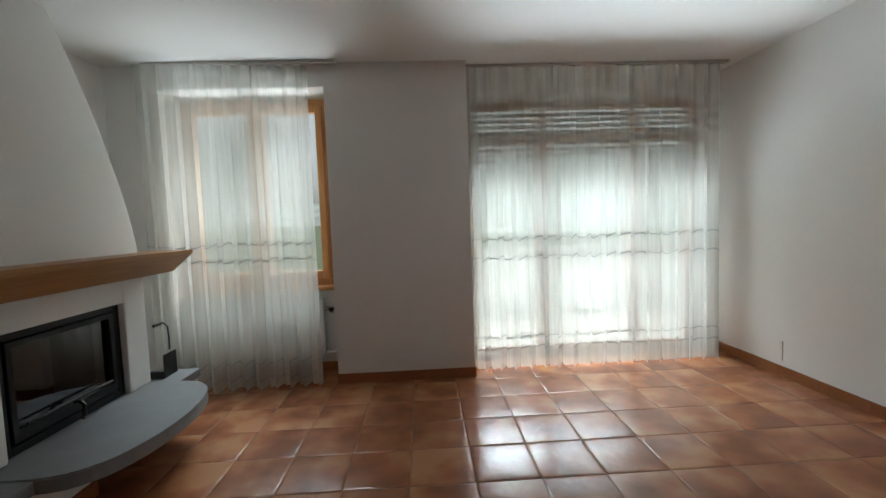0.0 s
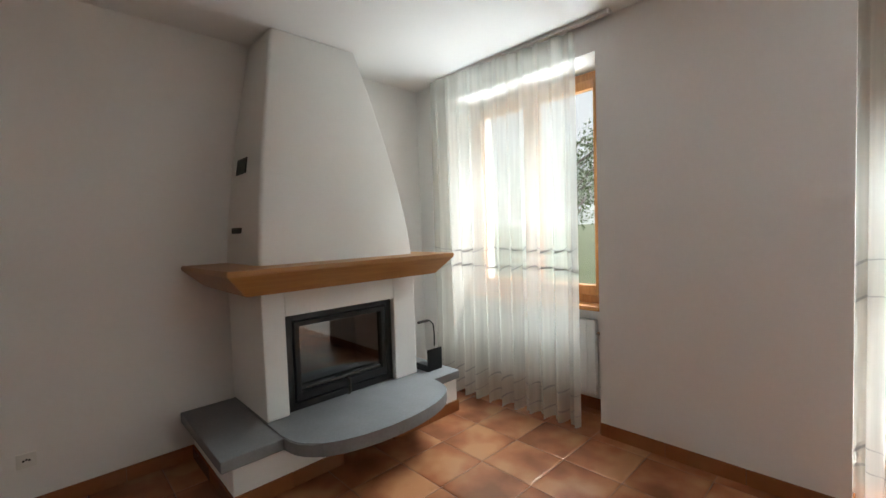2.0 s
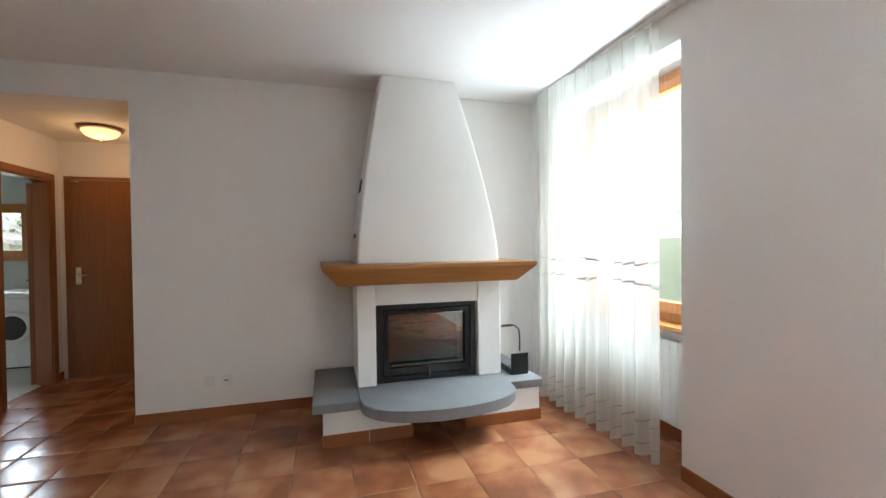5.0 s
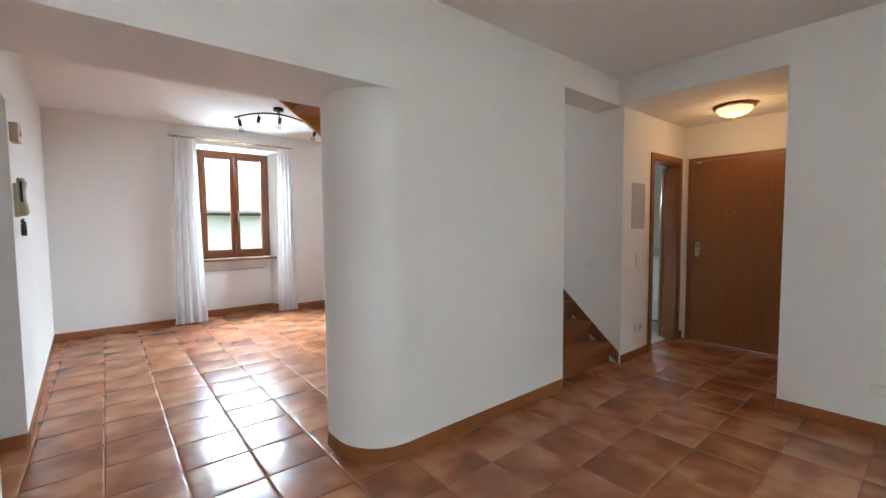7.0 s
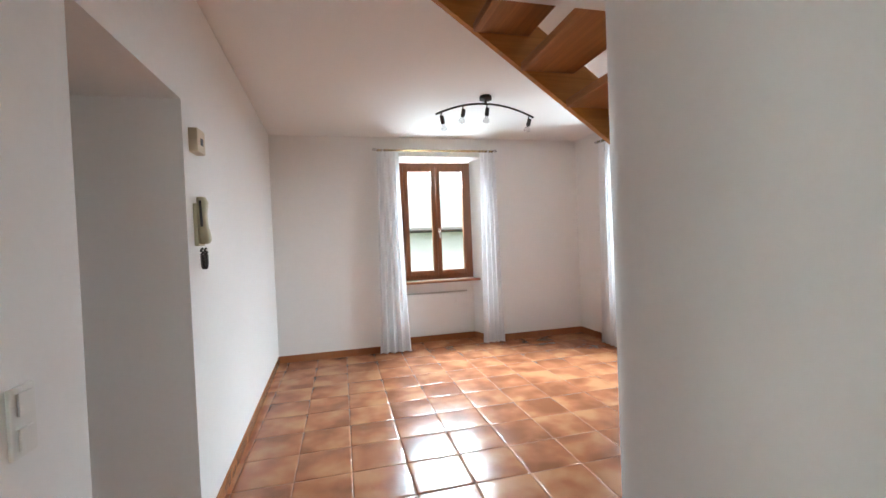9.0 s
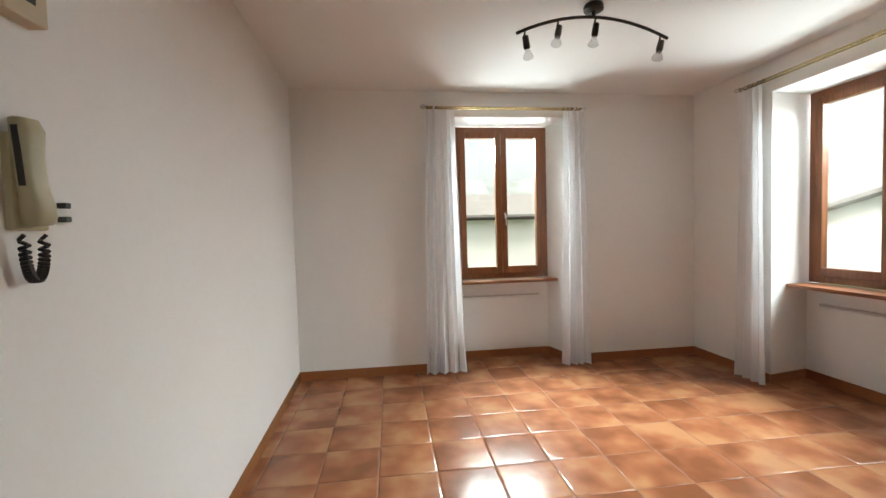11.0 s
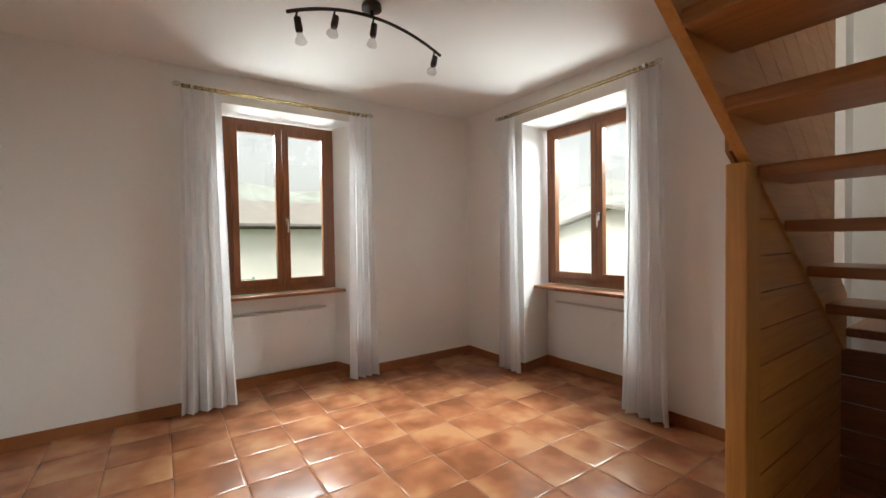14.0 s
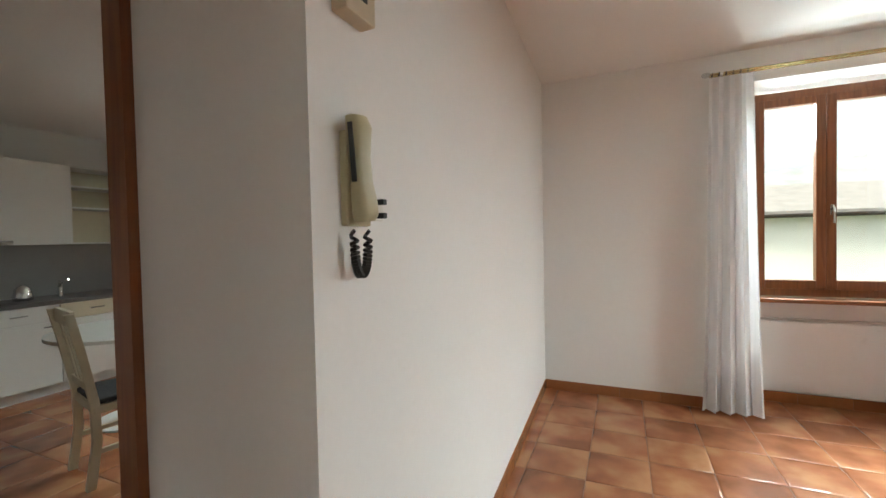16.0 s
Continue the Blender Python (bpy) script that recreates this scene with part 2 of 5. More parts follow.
BRASS = rough_mat("brass", (0.52, 0.42, 0.22), 0.25, metal=1.0, vary=0.08, scale=8, bump=0)
WHITE_PLASTIC = rough_mat("white_plastic", (0.74, 0.73, 0.69), 0.35, vary=0.02, bump=0.02)
CREAM_PLASTIC = rough_mat("aged_cream_plastic", (0.44, 0.40, 0.25), 0.4, vary=0.06, scale=10, bump=0.03)
BEIGE_PLASTIC = rough_mat("beige_plastic", (0.55, 0.46, 0.32), 0.45, vary=0.05, scale=10, bump=0.03)
BLACK_PLASTIC = rough_mat("black_plastic", (0.012, 0.012, 0.012), 0.4, vary=0.1, bump=0.02)
WHITE_ENAMEL = rough_mat("white_enamel", (0.78, 0.78, 0.77), 0.3, vary=0.02, scale=2, bump=0.02)
GREY_PAINT = rough_mat("pale_grey_paint", (0.50, 0.48, 0.45), 0.5, vary=0.04, scale=3, bump=0.05)
KITCHEN_WHITE = rough_mat("white_laminate", (0.72, 0.72, 0.68), 0.4, vary=0.03, scale=2, bump=0.02)
CREAM_PAINT = rough_mat("cream_painted_wood", (0.62, 0.57, 0.42), 0.45, vary=0.05, scale=5, bump=0.05)
WORKTOP = rough_mat("grey_worktop", (0.13, 0.125, 0.12), 0.4, vary=0.25, scale=30, bump=0.05)
BACKSPLASH = rough_mat("grey_splashback", (0.30, 0.31, 0.30), 0.35, vary=0.06, scale=4, bump=0.04)
SEAT_BLACK = rough_mat("black_seat_fabric", (0.012, 0.012, 0.014), 0.9, vary=0.2, scale=40, bump=0.3, bump_scale=300)
SHEER = sheer_mat("sheer_white_voile", (0.80, 0.81, 0.75), 0.46)
DRAPE = sheer_mat("white_curtain_cotton", (0.84, 0.84, 0.85), 0.10)
THREAD = rough_mat("grey_white_embroidery", (0.30, 0.31, 0.30), 0.8, vary=0.1, scale=30, bump=0.1)
SHUTTER = rough_mat("grey_shutter_slat", (0.33, 0.33, 0.29), 0.5, vary=0.05, scale=6, bump=0.03)
LAMP_GLASS = glow_mat("lit_alabaster_glass", (1.0, 0.54, 0.24), 0.22)
GRASS = rough_mat("lawn", (0.085, 0.105, 0.05), 0.95, vary=0.4, scale=1.5, bump=0.6, bump_scale=40)
RENDERED = rough_mat("pale_house_render", (0.78, 0.77, 0.74), 0.9, vary=0.06, scale=0.8, bump=0.2)
ROOF = rough_mat("grey_brown_roof", (0.26, 0.245, 0.235), 0.9, vary=0.25, scale=3, bump=0.4)
LEAF = rough_mat("foliage", (0.07, 0.11, 0.035), 0.8, vary=0.4, scale=3, bump=0.0)
BARK = rough_mat("bark", (0.13, 0.10, 0.08), 0.95, vary=0.3, scale=8, bump=0.5)
# the hills' pale grey stands in for haze over dark woods
HILL = rough_mat("wooded_hill_haze_tint", (0.30, 0.33, 0.32), 1.0, vary=0.4, scale=0.06, bump=0.0)
GREEN_MESH = rough_mat("green_fence_mesh", (0.10, 0.38, 0.29), 0.7, vary=0.15, scale=3, bump=0.0)
PALE_TILE = rough_mat("pale_bathroom_tile", (0.55, 0.56, 0.50), 0.3, vary=0.05, scale=3, bump=0.05)
TERRACE = rough_mat("terrace_paving", (0.55, 0.54, 0.52), 0.8, vary=0.12, scale=3, bump=0.3)


# ---- mesh tools ----
def box(bm, x0, x1, y0, y1, z0, z1, bevel=0.0):
    x0, x1, y0, y1, z0, z1 = min(x0, x1), max(x0, x1), min(y0, y1), max(y0, y1), min(z0, z1), max(z0, z1)
    v = [bm.verts.new(p) for p in ((x0, y0, z0), (x1, y0, z0), (x1, y1, z0), (x0, y1, z0), (x0, y0, z1), (x1, y0, z1), (x1, y1, z1), (x0, y1, z1))]
    f = [bm.faces.new([v[i] for i in q]) for q in ((3, 2, 1, 0), (4, 5, 6, 7), (0, 1, 5, 4), (1, 2, 6, 5), (2, 3, 7, 6), (3, 0, 4, 7))]
    if bevel:
        bmesh.ops.bevel(bm, geom=list({e for q in f for e in q.edges}), offset=bevel, segments=2, affect="EDGES", profile=0.6)
    return bm


def B(*a, bevel=0.0):
    return box(bmesh.new(), *a, bevel=bevel)


def prism(bm, pts, z0, z1):
    """An upright solid over a plan outline given anticlockwise."""
    lo, hi = [bm.verts.new((x, y, z0)) for x, y in pts], [bm.verts.new((x, y, z1)) for x, y in pts]
    bm.faces.new(lo[::-1]), bm.faces.new(hi)
    for i in range(len(pts)):
        j = (i + 1) % len(pts)
        bm.faces.new((lo[i], lo[j], hi[j], hi[i]))
    return bm


def extrude_xz(bm, pts, y0, y1):
    """A solid with an outline in x and z, from y0 to y1."""
    a, b = [bm.verts.new((x, y0, z)) for x, z in pts], [bm.verts.new((x, y1, z)) for x, z in pts]
    bm.faces.new(a), bm.faces.new(b[::-1])
    for i in range(len(pts)):
        j = (i + 1) % len(pts)
        bm.faces.new((a[j], a[i], b[i], b[j]))
    bmesh.ops.recalc_face_normals(bm, faces=bm.faces)
    return bm


def rings(bm, sections, closed_ends=True, loop=False):
    """Skin through rings of equally many points."""
    vs = [[bm.verts.new(p) for p in s] for s in sections]
    n = len(vs[0])
    for a, b in zip(vs, vs[1:] + ([vs[0]] if loop else [])):
        for i in range(n):
            bm.faces.new((a[i], a[(i + 1) % n], b[(i + 1) % n], b[i]))
    if closed_ends and not loop:
        bm.faces.new(vs[0][::-1]), bm.faces.new(vs[-1])
    bmesh.ops.recalc_face_normals(bm, faces=bm.faces)
    return bm


def lathe(bm, profile, segs=20, at=(0, 0, 0), m=None):
    secs = [[Vector((r * math.cos(2 * math.pi * i / segs), r * math.sin(2 * math.pi * i / segs), z)) for i in range(segs)] for r, z in profile]
    m = m or Matrix.Translation(at)
    return rings(bm, [[m @ p for p in s] for s in secs])


def tube(bm, pts, r, segs=8):
    """A round bar along a run of points."""
    pts = [Vector(p) for p in pts]
    secs = []
    up = Vector((0.13, 0.21, 0.97))
    for i, p in enumerate(pts):
        d = (pts[min(i + 1, len(pts) - 1)] - pts[max(i - 1, 0)]).normalized()
        a = d.cross(up).normalized() if abs(d.dot(up)) < 0.95 else d.cross(Vector((1, 0, 0))).normalized()
        b = d.cross(a)
        secs.append([p + r * (math.cos(2 * math.pi * k / segs) * a + math.sin(2 * math.pi * k / segs) * b) for k in range(segs)])
    return rings(bm, secs)


def mesh_of(name, bm, mat, smooth=False):
    me = bpy.data.meshes.new(name)
    bm.to_mesh(me)
    bm.free()
    me.materials.append(mat)
    if smooth:
        for p in me.polygons:
            p.use_smooth = True
        me.set_sharp_from_angle(angle=radians(40))
    return me


def part(name, bm, mat, parent, label="", smooth=False):
    ob = new(name, mesh_of(name, bm, mat, smooth))
    ob.parent = parent
    return tagged(ob, label)


def solid(name, bm, mat, label, category, kind="", group="", smooth=False):
    return tagged(new(name, mesh_of(name, bm, mat, smooth)), label, category, group, kind)


def thing(name, label, category, group="", kind=""):
    return tagged(new(name), label, category, group, kind)


def put(ob, *p):
    ob.matrix_basis = pose(*p)
    return ob


# ---- large structure ----
LC, FC, HC = 2.70, 2.80, 2.465      # ceilings: living room, dining room, hall
EAST = 2.80
S = "structure"


def arc(cx, cy, r, a0, a1, n=10):
    return [(cx + r * math.cos(radians(a0 + (a1 - a0) * i / n)), cy + r * math.sin(radians(a0 + (a1 - a0) * i / n))) for i in range(n + 1)]


# floor slab with grout, tiles come last
floor = solid("floor", B(-5.5, 6.7, -6.5, 3.9, -0.25, -0.003), GROUT, "terracotta-tiled floor with brown joints", "floor", S)

# wall between living and dining room, with rounded ends at the passage
bm = bmesh.new()
box(bm, -1.775, EAST, -1.88, -1.28, 2.125, 3.0)
prism(bm, [(-1.775, -1.88)] + arc(-0.12, -1.67, 0.21, -90, 0, 8) + arc(-0.21, -1.58, 0.30, 0, 90, 12) + [(-1.775, -1.28)], 0, 2.125)
prism(bm, [(1.545, -2.07), (2.15, -2.07), (2.15, -1.88), (EAST, -1.88), (EAST, -1.28)] + arc(1.845, -1.58, 0.30, 90, 180, 12), 0, 2.125)
box(bm, 1.545, 2.15, -2.07, -1.88, 2.125, 3.0)
box(bm, -2.83, -1.775, -1.55, -1.28, 2.462, 3.0)
wall_south = solid("wall_south", bm, PLASTER, "white plastered wall with rounded corners at a wide passage", "wall", S)
for p in wall_south.data.polygons:
    p.use_smooth = True
wall_south.data.set_sharp_from_angle(angle=radians(30))

# west wall of the living room, with the opening to the hall
bm = bmesh.new()
box(bm, -2.80, -2.62, -0.04, 3.9, 0, 3.0)
box(bm, -2.80, -2.62, -1.28, -0.04, HC, 3.0)
solid("wall_west", bm, PLASTER, "white plastered wall behind the fireplace", "wall", S)

# north wall with the window niche and the tall terrace window
bm = bmesh.new()
box(bm, -2.62, -2.21, 3.317, 3.9, 0, LC)
box(bm, -2.21, -0.866, 3.317, 3.9, 2.51, LC)
box(bm, -0.866, 0.319, 3.317, 3.9, 0, LC)
box(bm, -2.21, -0.866, 3.67, 3.9, 0, 0.80)
box(bm, 0.319, EAST, 3.72, 3.9, 2.47, LC)
box(bm, 2.60, EAST, 3.72, 3.9, 0, 2.47)
solid("wall_north", bm, PLASTER, "white plastered wall with deep window niches", "wall", S)
solid("wall_east", B(EAST, EAST + 0.3, -1.88, 3.9, 0, 3.0), PLASTER, "plain white plastered wall", "wall", S)
solid("ceiling_living", B(-2.62, EAST, -1.28, 3.72, LC, 3.0), CEILING, "flat white painted ceiling", "ceiling", S)

# hall and bathroom
bm = bmesh.new()
box(bm, -3.33, -2.71, -1.387, -1.267, 0, HC)
box(bm, -4.00, -3.33, -1.387, -1.267, 2.05, HC)
box(bm, -5.5, -4.00, -1.387, -1.267, 0, HC)
solid("wall_hall_south", bm, PLASTER, "white hall wall with a bathroom doorway", "wall", S)
bm = bmesh.new()
box(bm, -4.30, -4.15, -1.267, -1.215, 0, HC)
box(bm, -4.30, -4.15, -1.215, -0.30, 2.10, HC)
box(bm, -4.30, -4.15, -0.30, -0.04, 0, HC)
solid("wall_hall_west", bm, PLASTER, "white wall round the entrance door", "wall", S)
solid("wall_hall_north", B(-4.30, -2.80, -0.04, 0.10, 0, HC), PLASTER, "white hall wall", "wall", S)
solid("ceiling_hall", box(B(-5.5, -2.80, -1.28, -0.04, HC, 2.6), -5.5, -2.83, -2.9, -1.28, HC, 2.6), CEILING, "low white hall ceiling", "ceiling", S)
bm = bmesh.new()
box(bm, -5.60, -5.40, -2.9, -1.387, 0, 1.20)
box(bm, -5.60, -5.40, -2.9, -1.387, 1.92, HC)
box(bm, -5.60, -5.40, -2.18, -1.387, 1.20, 1.92)
box(bm, -5.60, -5.40, -2.9, -2.78, 1.20, 1.92)
box(bm, -5.60, -2.83, -3.0, -2.9, 0, HC)
solid("wall_bathroom", bm, PALE_TILE, "pale tiled bathroom walls with a small window", "wall", S)
solid("floor_bathroom", B(-5.4, -2.83, -2.9, -1.36, -0.004, 0.004), PALE_TILE, "pale bathroom floor", "floor", S)

# wall of the stairwell and the dining room's west wall with its window niche
bm = bmesh.new()
box(bm, -2.83, -2.71, -2.80, -1.387, 0, 4.9)
box(bm, -3.10, -2.55, -4.00, -2.80, 0, 4.9)
prism(bm, [(-3.10, -6.62), (-2.55, -6.62), (-2.55, -5.20), (-3.0, -5.27), (-3.10, -5.27)], 0, FC)
box(bm, -3.10, -2.556, -5.28, -4.00, 2.535, FC), box(bm, -2.556, -2.55, -5.20, -4.00, 2.535, FC)
box(bm, -3.10, -2.98, -5.27, -4.00, 0, 0.84)
solid("wall_dining_west", bm, PLASTER, "white plastered wall with a deep window niche", "wall", S)
bm = bmesh.new()
prism(bm, [(-2.55, -6.62), (-1.00, -6.62), (-1.02, -6.46), (-1.125, -6.12), (-2.55, -6.12)], 0, FC)
prism(bm, [(0.02, -6.62), (2.15, -6.62), (2.15, -6.12), (0.055, -6.12), (0.02, -6.46)], 0, FC)
box(bm, -1.13, 0.06, -6.62, -6.126, 2.555, FC), box(bm, -1.125, 0.055, -6.126, -6.12, 2.555, FC)
box(bm, -1.03, 0.03, -6.62, -6.47, 0, 0.84)
solid("wall_dining_south", bm, PLASTER, "white plastered wall with a deep window niche", "wall", S)
bm = bmesh.new()
prism(bm, [(1.545, -2.92), (1.640, -6.12), (2.15, -6.12), (2.15, -2.92)], 0, 3.0)
box(bm, 1.545, 2.15, -2.92, -2.07, 2.14, 3.0)
solid("wall_dining_east", bm, PLASTER, "white plastered wall with a deep kitchen doorway", "wall", S)
bm = bmesh.new()
box(bm, -2.55, 1.7, -6.12, -2.80, FC, 3.05)
box(bm, 0.75, 1.7, -2.80, -1.88, FC, 3.05)
solid("ceiling_dining", bm, CEILING, "white ceiling with a stair opening", "ceiling", S)
bm = bmesh.new()
box(bm, -2.71, 0.75, -1.88, -1.55, 3.0, 4.9)
box(bm, -2.71, 0.75, -2.95, -2.81, 3.05, 4.9)
box(bm, 0.75, 0.9, -2.95, -1.55, 3.05, 4.9)
box(bm, -2.83, -1.2, -2.95, -1.40, 4.9, 5.0), box(bm, 0.3, 0.9, -2.95, -1.40, 4.9, 5.0)
box(bm, -1.2, 0.3, -2.95, -2.70, 4.9, 5.0), box(bm, -1.2, 0.3, -1.95, -1.40, 4.9, 5.0)
solid("wall_stairwell", bm, PLASTER, "white walls of the upper stairwell", "wall", S)

# added opening, out of view, letting sky light down onto the stairs
rl = thing("added_roof_light", "unseen glazed roof light, added to brighten the stairs", "window", "", S)
roof_pane = part("pane", B(-1.2, 0.3, -2.70, -1.95, 4.93, 4.938), GLASS, rl, "clear glass")
roof_pane.visible_shadow = False

# kitchen shell
bm = bmesh.new()
box(bm, 6.5, 6.7, -6.4, -1.3, 0, 2.75)
box(bm, 2.15, 6.7, -1.3, -1.1, 0, 2.75)
box(bm, 2.15, 3.4, -6.6, -6.4, 0, 2.75)
box(bm, 4.6, 6.7, -6.6, -6.4, 0, 2.75)
box(bm, 3.4, 4.6, -6.6, -6.4, 0, 0.95)
box(bm, 3.4, 4.6, -6.6, -6.4, 2.2, 2.75)
box(bm, 2.15, 2.25, -6.4, -6.12, 0, 2.75)
solid("wall_kitchen", bm, PLASTER, "plain white kitchen walls", "wall", S)
solid("ceiling_kitchen", B(2.15, 6.7, -6.6, -1.1, 2.62, 2.75), CEILING, "plain white kitchen ceiling", "ceiling", S)


# ---- skirting ----
SKIRT_MESH = {}


def skirting(a, b, height=0.085, z=0.0, thick=0.010):
    """A run of skirting tiles from a to b; the wall lies on its left hand."""
    a, b = Vector(a), Vector(b)
    d = (b - a)
    length = d.length
    d.normalize()
    ang = math.degrees(math.atan2(d.y, d.x))
    run = tagged(new("baseboard", mesh_of("baseboard", B(0, length, -0.006, 0.0, 0, height - 0.003), GROUT)), "terracotta tile skirting along the white wall", "baseboard", "", S)
    run.matrix_basis = pose(a.x, a.y, z, 0, 0, ang)
    n = max(1, round(length / 0.346))
    w = length / n
    key = (round(w, 4), height)
    if key not in SKIRT_MESH:
        SKIRT_MESH[key] = mesh_of("tile", B(0.0015, w - 0.0015, -thick, 0.0, 0.0, height, bevel=0.0025), SKIRT)
    for i in range(n):
        t = new("tile", SKIRT_MESH[key])
        t.parent = run
        t.matrix_basis = pose(i * w, 0, 0)
    return run


def skirt_path(pts):
    for p, q in zip(pts, pts[1:]):
        skirting(p, q)


skirt_path([(-2.62, -0.04), (-2.62, 1.33)])
for pts in ([(-2.62, 3.317), (-2.62, 2.96)], [(-2.21, 3.317), (-2.62, 3.317)], [(-0.866, 3.67), (-2.21, 3.67)], [(-0.866, 3.317), (-0.866, 3.67)], [(0.319, 3.317), (-0.866, 3.317)],
            [(0.319, 3.72), (0.319, 3.317)], [(EAST, -1.28), (EAST, 3.72)], [(1.845, -1.28), (EAST, -1.28)], [(1.545, -2.07), (1.545, -1.58)], [(2.13, -2.07), (1.545, -2.07)],
            [(1.545, -2.92), (2.13, -2.92)], [(1.640, -6.12), (1.545, -2.92)], [(0.055, -6.12), (1.640, -6.12)], [(0.02, -6.46), (0.055, -6.12)], [(-1.02, -6.465), (0.02, -6.465)],
            [(-1.125, -6.12), (-1.02, -6.46)], [(-2.55, -6.12), (-1.125, -6.12)], [(-2.55, -5.20), (-2.55, -6.12)], [(-2.98, -5.27), (-2.55, -5.20)], [(-2.98, -4.0), (-2.98, -5.27)],
            [(-2.55, -4.0), (-2.98, -4.0)], [(-2.55, -2.80), (-2.55, -4.0)], [(-1.775, -1.28), (-0.21, -1.28)], [(-3.28, -1.267), (-2.71, -1.267)], [(-4.15, -1.267), (-4.06, -1.267)],
            [(-2.62, -0.04), (-4.15, -0.04)], [(-0.12, -1.88), (-1.775, -1.88)]):
    for a, b in zip(pts, pts[1:]):
        skirting(b, a)


def round_skirt(cx, cy, r, a0, a1, n):
    bm = bmesh.new()
    pts = arc(cx, cy, r + 0.010, a0, a1, n) + arc(cx, cy, r - 0.001, a1, a0, n)
    prism(bm, pts, 0, 0.085)
    solid("baseboard", bm, SKIRT, "curved terracotta skirting round the wall corner", "baseboard", S, smooth=True)


round_skirt(-0.21, -1.58, 0.30, 0, 90, 12)
round_skirt(1.845, -1.58, 0.30, 90, 180, 12)
round_skirt(-0.12, -1.67, 0.21, -90, 0, 8)
solid("baseboard", B(0.089, 0.100, -1.67, -1.58, 0, 0.085), SKIRT, "terracotta skirting on the narrow wall end", "baseboard", S)


# ---- windows ----
def wood_window(name, w, h, label, mx, mz, leaves=2, handle=True, bar=0.075):
    """A casement window in the x-z plane, room side towards -y, its lower corner at the origin."""
    win = thing(name, label, "window", "", S)
    f = bmesh.new()
    box(f, 0, w, 0, 0.07, 0, bar), box(f, 0, w, 0, 0.07, h - bar, h)
    box(f, 0, bar, 0, 0.07, bar, h - bar), box(f, w - bar, w, 0, 0.07, bar, h - bar)
    part("window_frame", f, mz, win)
    lw = (w - 2 * bar + 0.03) / leaves
    for i in range(leaves):
        x0 = bar - 0.015 + i * lw
        x1, z0, z1 = x0 + lw - 0.003, bar - 0.015, h - bar + 0.015
        s = bmesh.new()
        g = 0.062
        box(s, x0, x0 + g, -0.022, 0.04, z0, z1, 0.006), box(s, x1 - g, x1, -0.022, 0.04, z0, z1, 0.006)
        box(s, x0 + g, x1 - g, -0.021, 0.04, z0, z0 + g + 0.012, 0.006), box(s, x0 + g, x1 - g, -0.021, 0.04, z1 - g, z1, 0.006)
        sash = part("sash", s, mz, win)
        pane = part("pane", B(x0 + g - 0.004, x1 - g + 0.004, 0.012, 0.018, z0 + g, z1 - g), GLASS, sash, "clear glass")
        pane.visible_shadow = False
        if handle and i == leaves - 1:
            hb = bmesh.new()
            box(hb, x0 + 0.018, x0 + 0.044, -0.032, -0.020, h * 0.42 - 0.045, h * 0.42 + 0.035, 0.003)
            tube(hb, [(x0 + 0.031, -0.032, h * 0.42 + 0.01), (x0 + 0.031, -0.060, h * 0.42 + 0.01), (x0 + 0.031, -0.062, h * 0.42 - 0.02), (x0 + 0.031, -0.060, h * 0.42 - 0.11)], 0.009)
            part("handle", hb, CHROME, sash, "light metal window handle", smooth=True)
    return win


def sill(x0, x1, y0, y1, z, mat, label):
    return solid("window_sill", B(x0, x1, y0, y1, z - 0.032, z, bevel=0.008), mat, label, "window sill", S)


w1 = wood_window("window_1", 1.30, 1.67, "orange-brown wooden casement window in the deep niche", OAK_X, OAK_Z)
put(w1, -2.19, 3.60, 0.825)
sill(-2.205, -0.872, 3.46, 3.68, 0.825, OAK_X, "orange-brown wooden window sill")
w3 = wood_window("window_3", 1.035, 1.655, "dark reddish-brown wooden window with two casements", DARK_X, DARK_Z)
put(w3, 0.018, -6.455, 0.88, 0, 0, 180)
sill(-1.10, 0.045, -6.49, -6.295, 0.875, DARK_X, "dark reddish-brown wooden window sill")
w4 = wood_window("window_4", 1.25, 1.655, "dark reddish-brown wooden window with two casements", DARK_X, DARK_Z)
put(w4, -2.985, -5.255, 0.88, 0, 0, 90)
sill(-3.0, -2.72, -5.225, -4.005, 0.875, DARK_Y, "dark reddish-brown wooden window sill")
w5 = wood_window("window_5", 0.60, 0.72, "small wooden bathroom window", OAK_X, OAK_Z, leaves=1, handle=False)
put(w5, -5.43, -2.78, 1.20, 0, 0, 90)
w6 = wood_window("window_6", 1.2, 1.25, "plain wooden kitchen window", DARK_X, DARK_Z, handle=False)
put(w6, 4.6, -6.45, 0.95, 0, 0, 180)

# terrace window, three tall leaves under a transom
tw = thing("window_2", "tall terrace window with wooden mullions behind a half-lowered shutter", "window", "", S)
f = bmesh.new()
X0, X1, Y0 = 0.33, 2.60, 3.74
for a, b in ((X0, X0 + 0.09), (1.02, 1.12), (1.93, 2.02), (X1 - 0.09, X1)):
    box(f, a, b, Y0, Y0 + 0.07, 0.0, 2.47)
for a, b in ((X0 + 0.09, 1.02), (1.12, 1.93), (2.02, X1 - 0.09)):
    box(f, a, b, Y0 + 0.002, Y0 + 0.068, 0.0, 0.10), box(f, a, b, Y0 + 0.002, Y0 + 0.068, 2.09, 2.16), box(f, a, b, Y0 + 0.002, Y0 + 0.068, 2.40, 2.47)
part("window_frame", f, DARK_Z, tw)
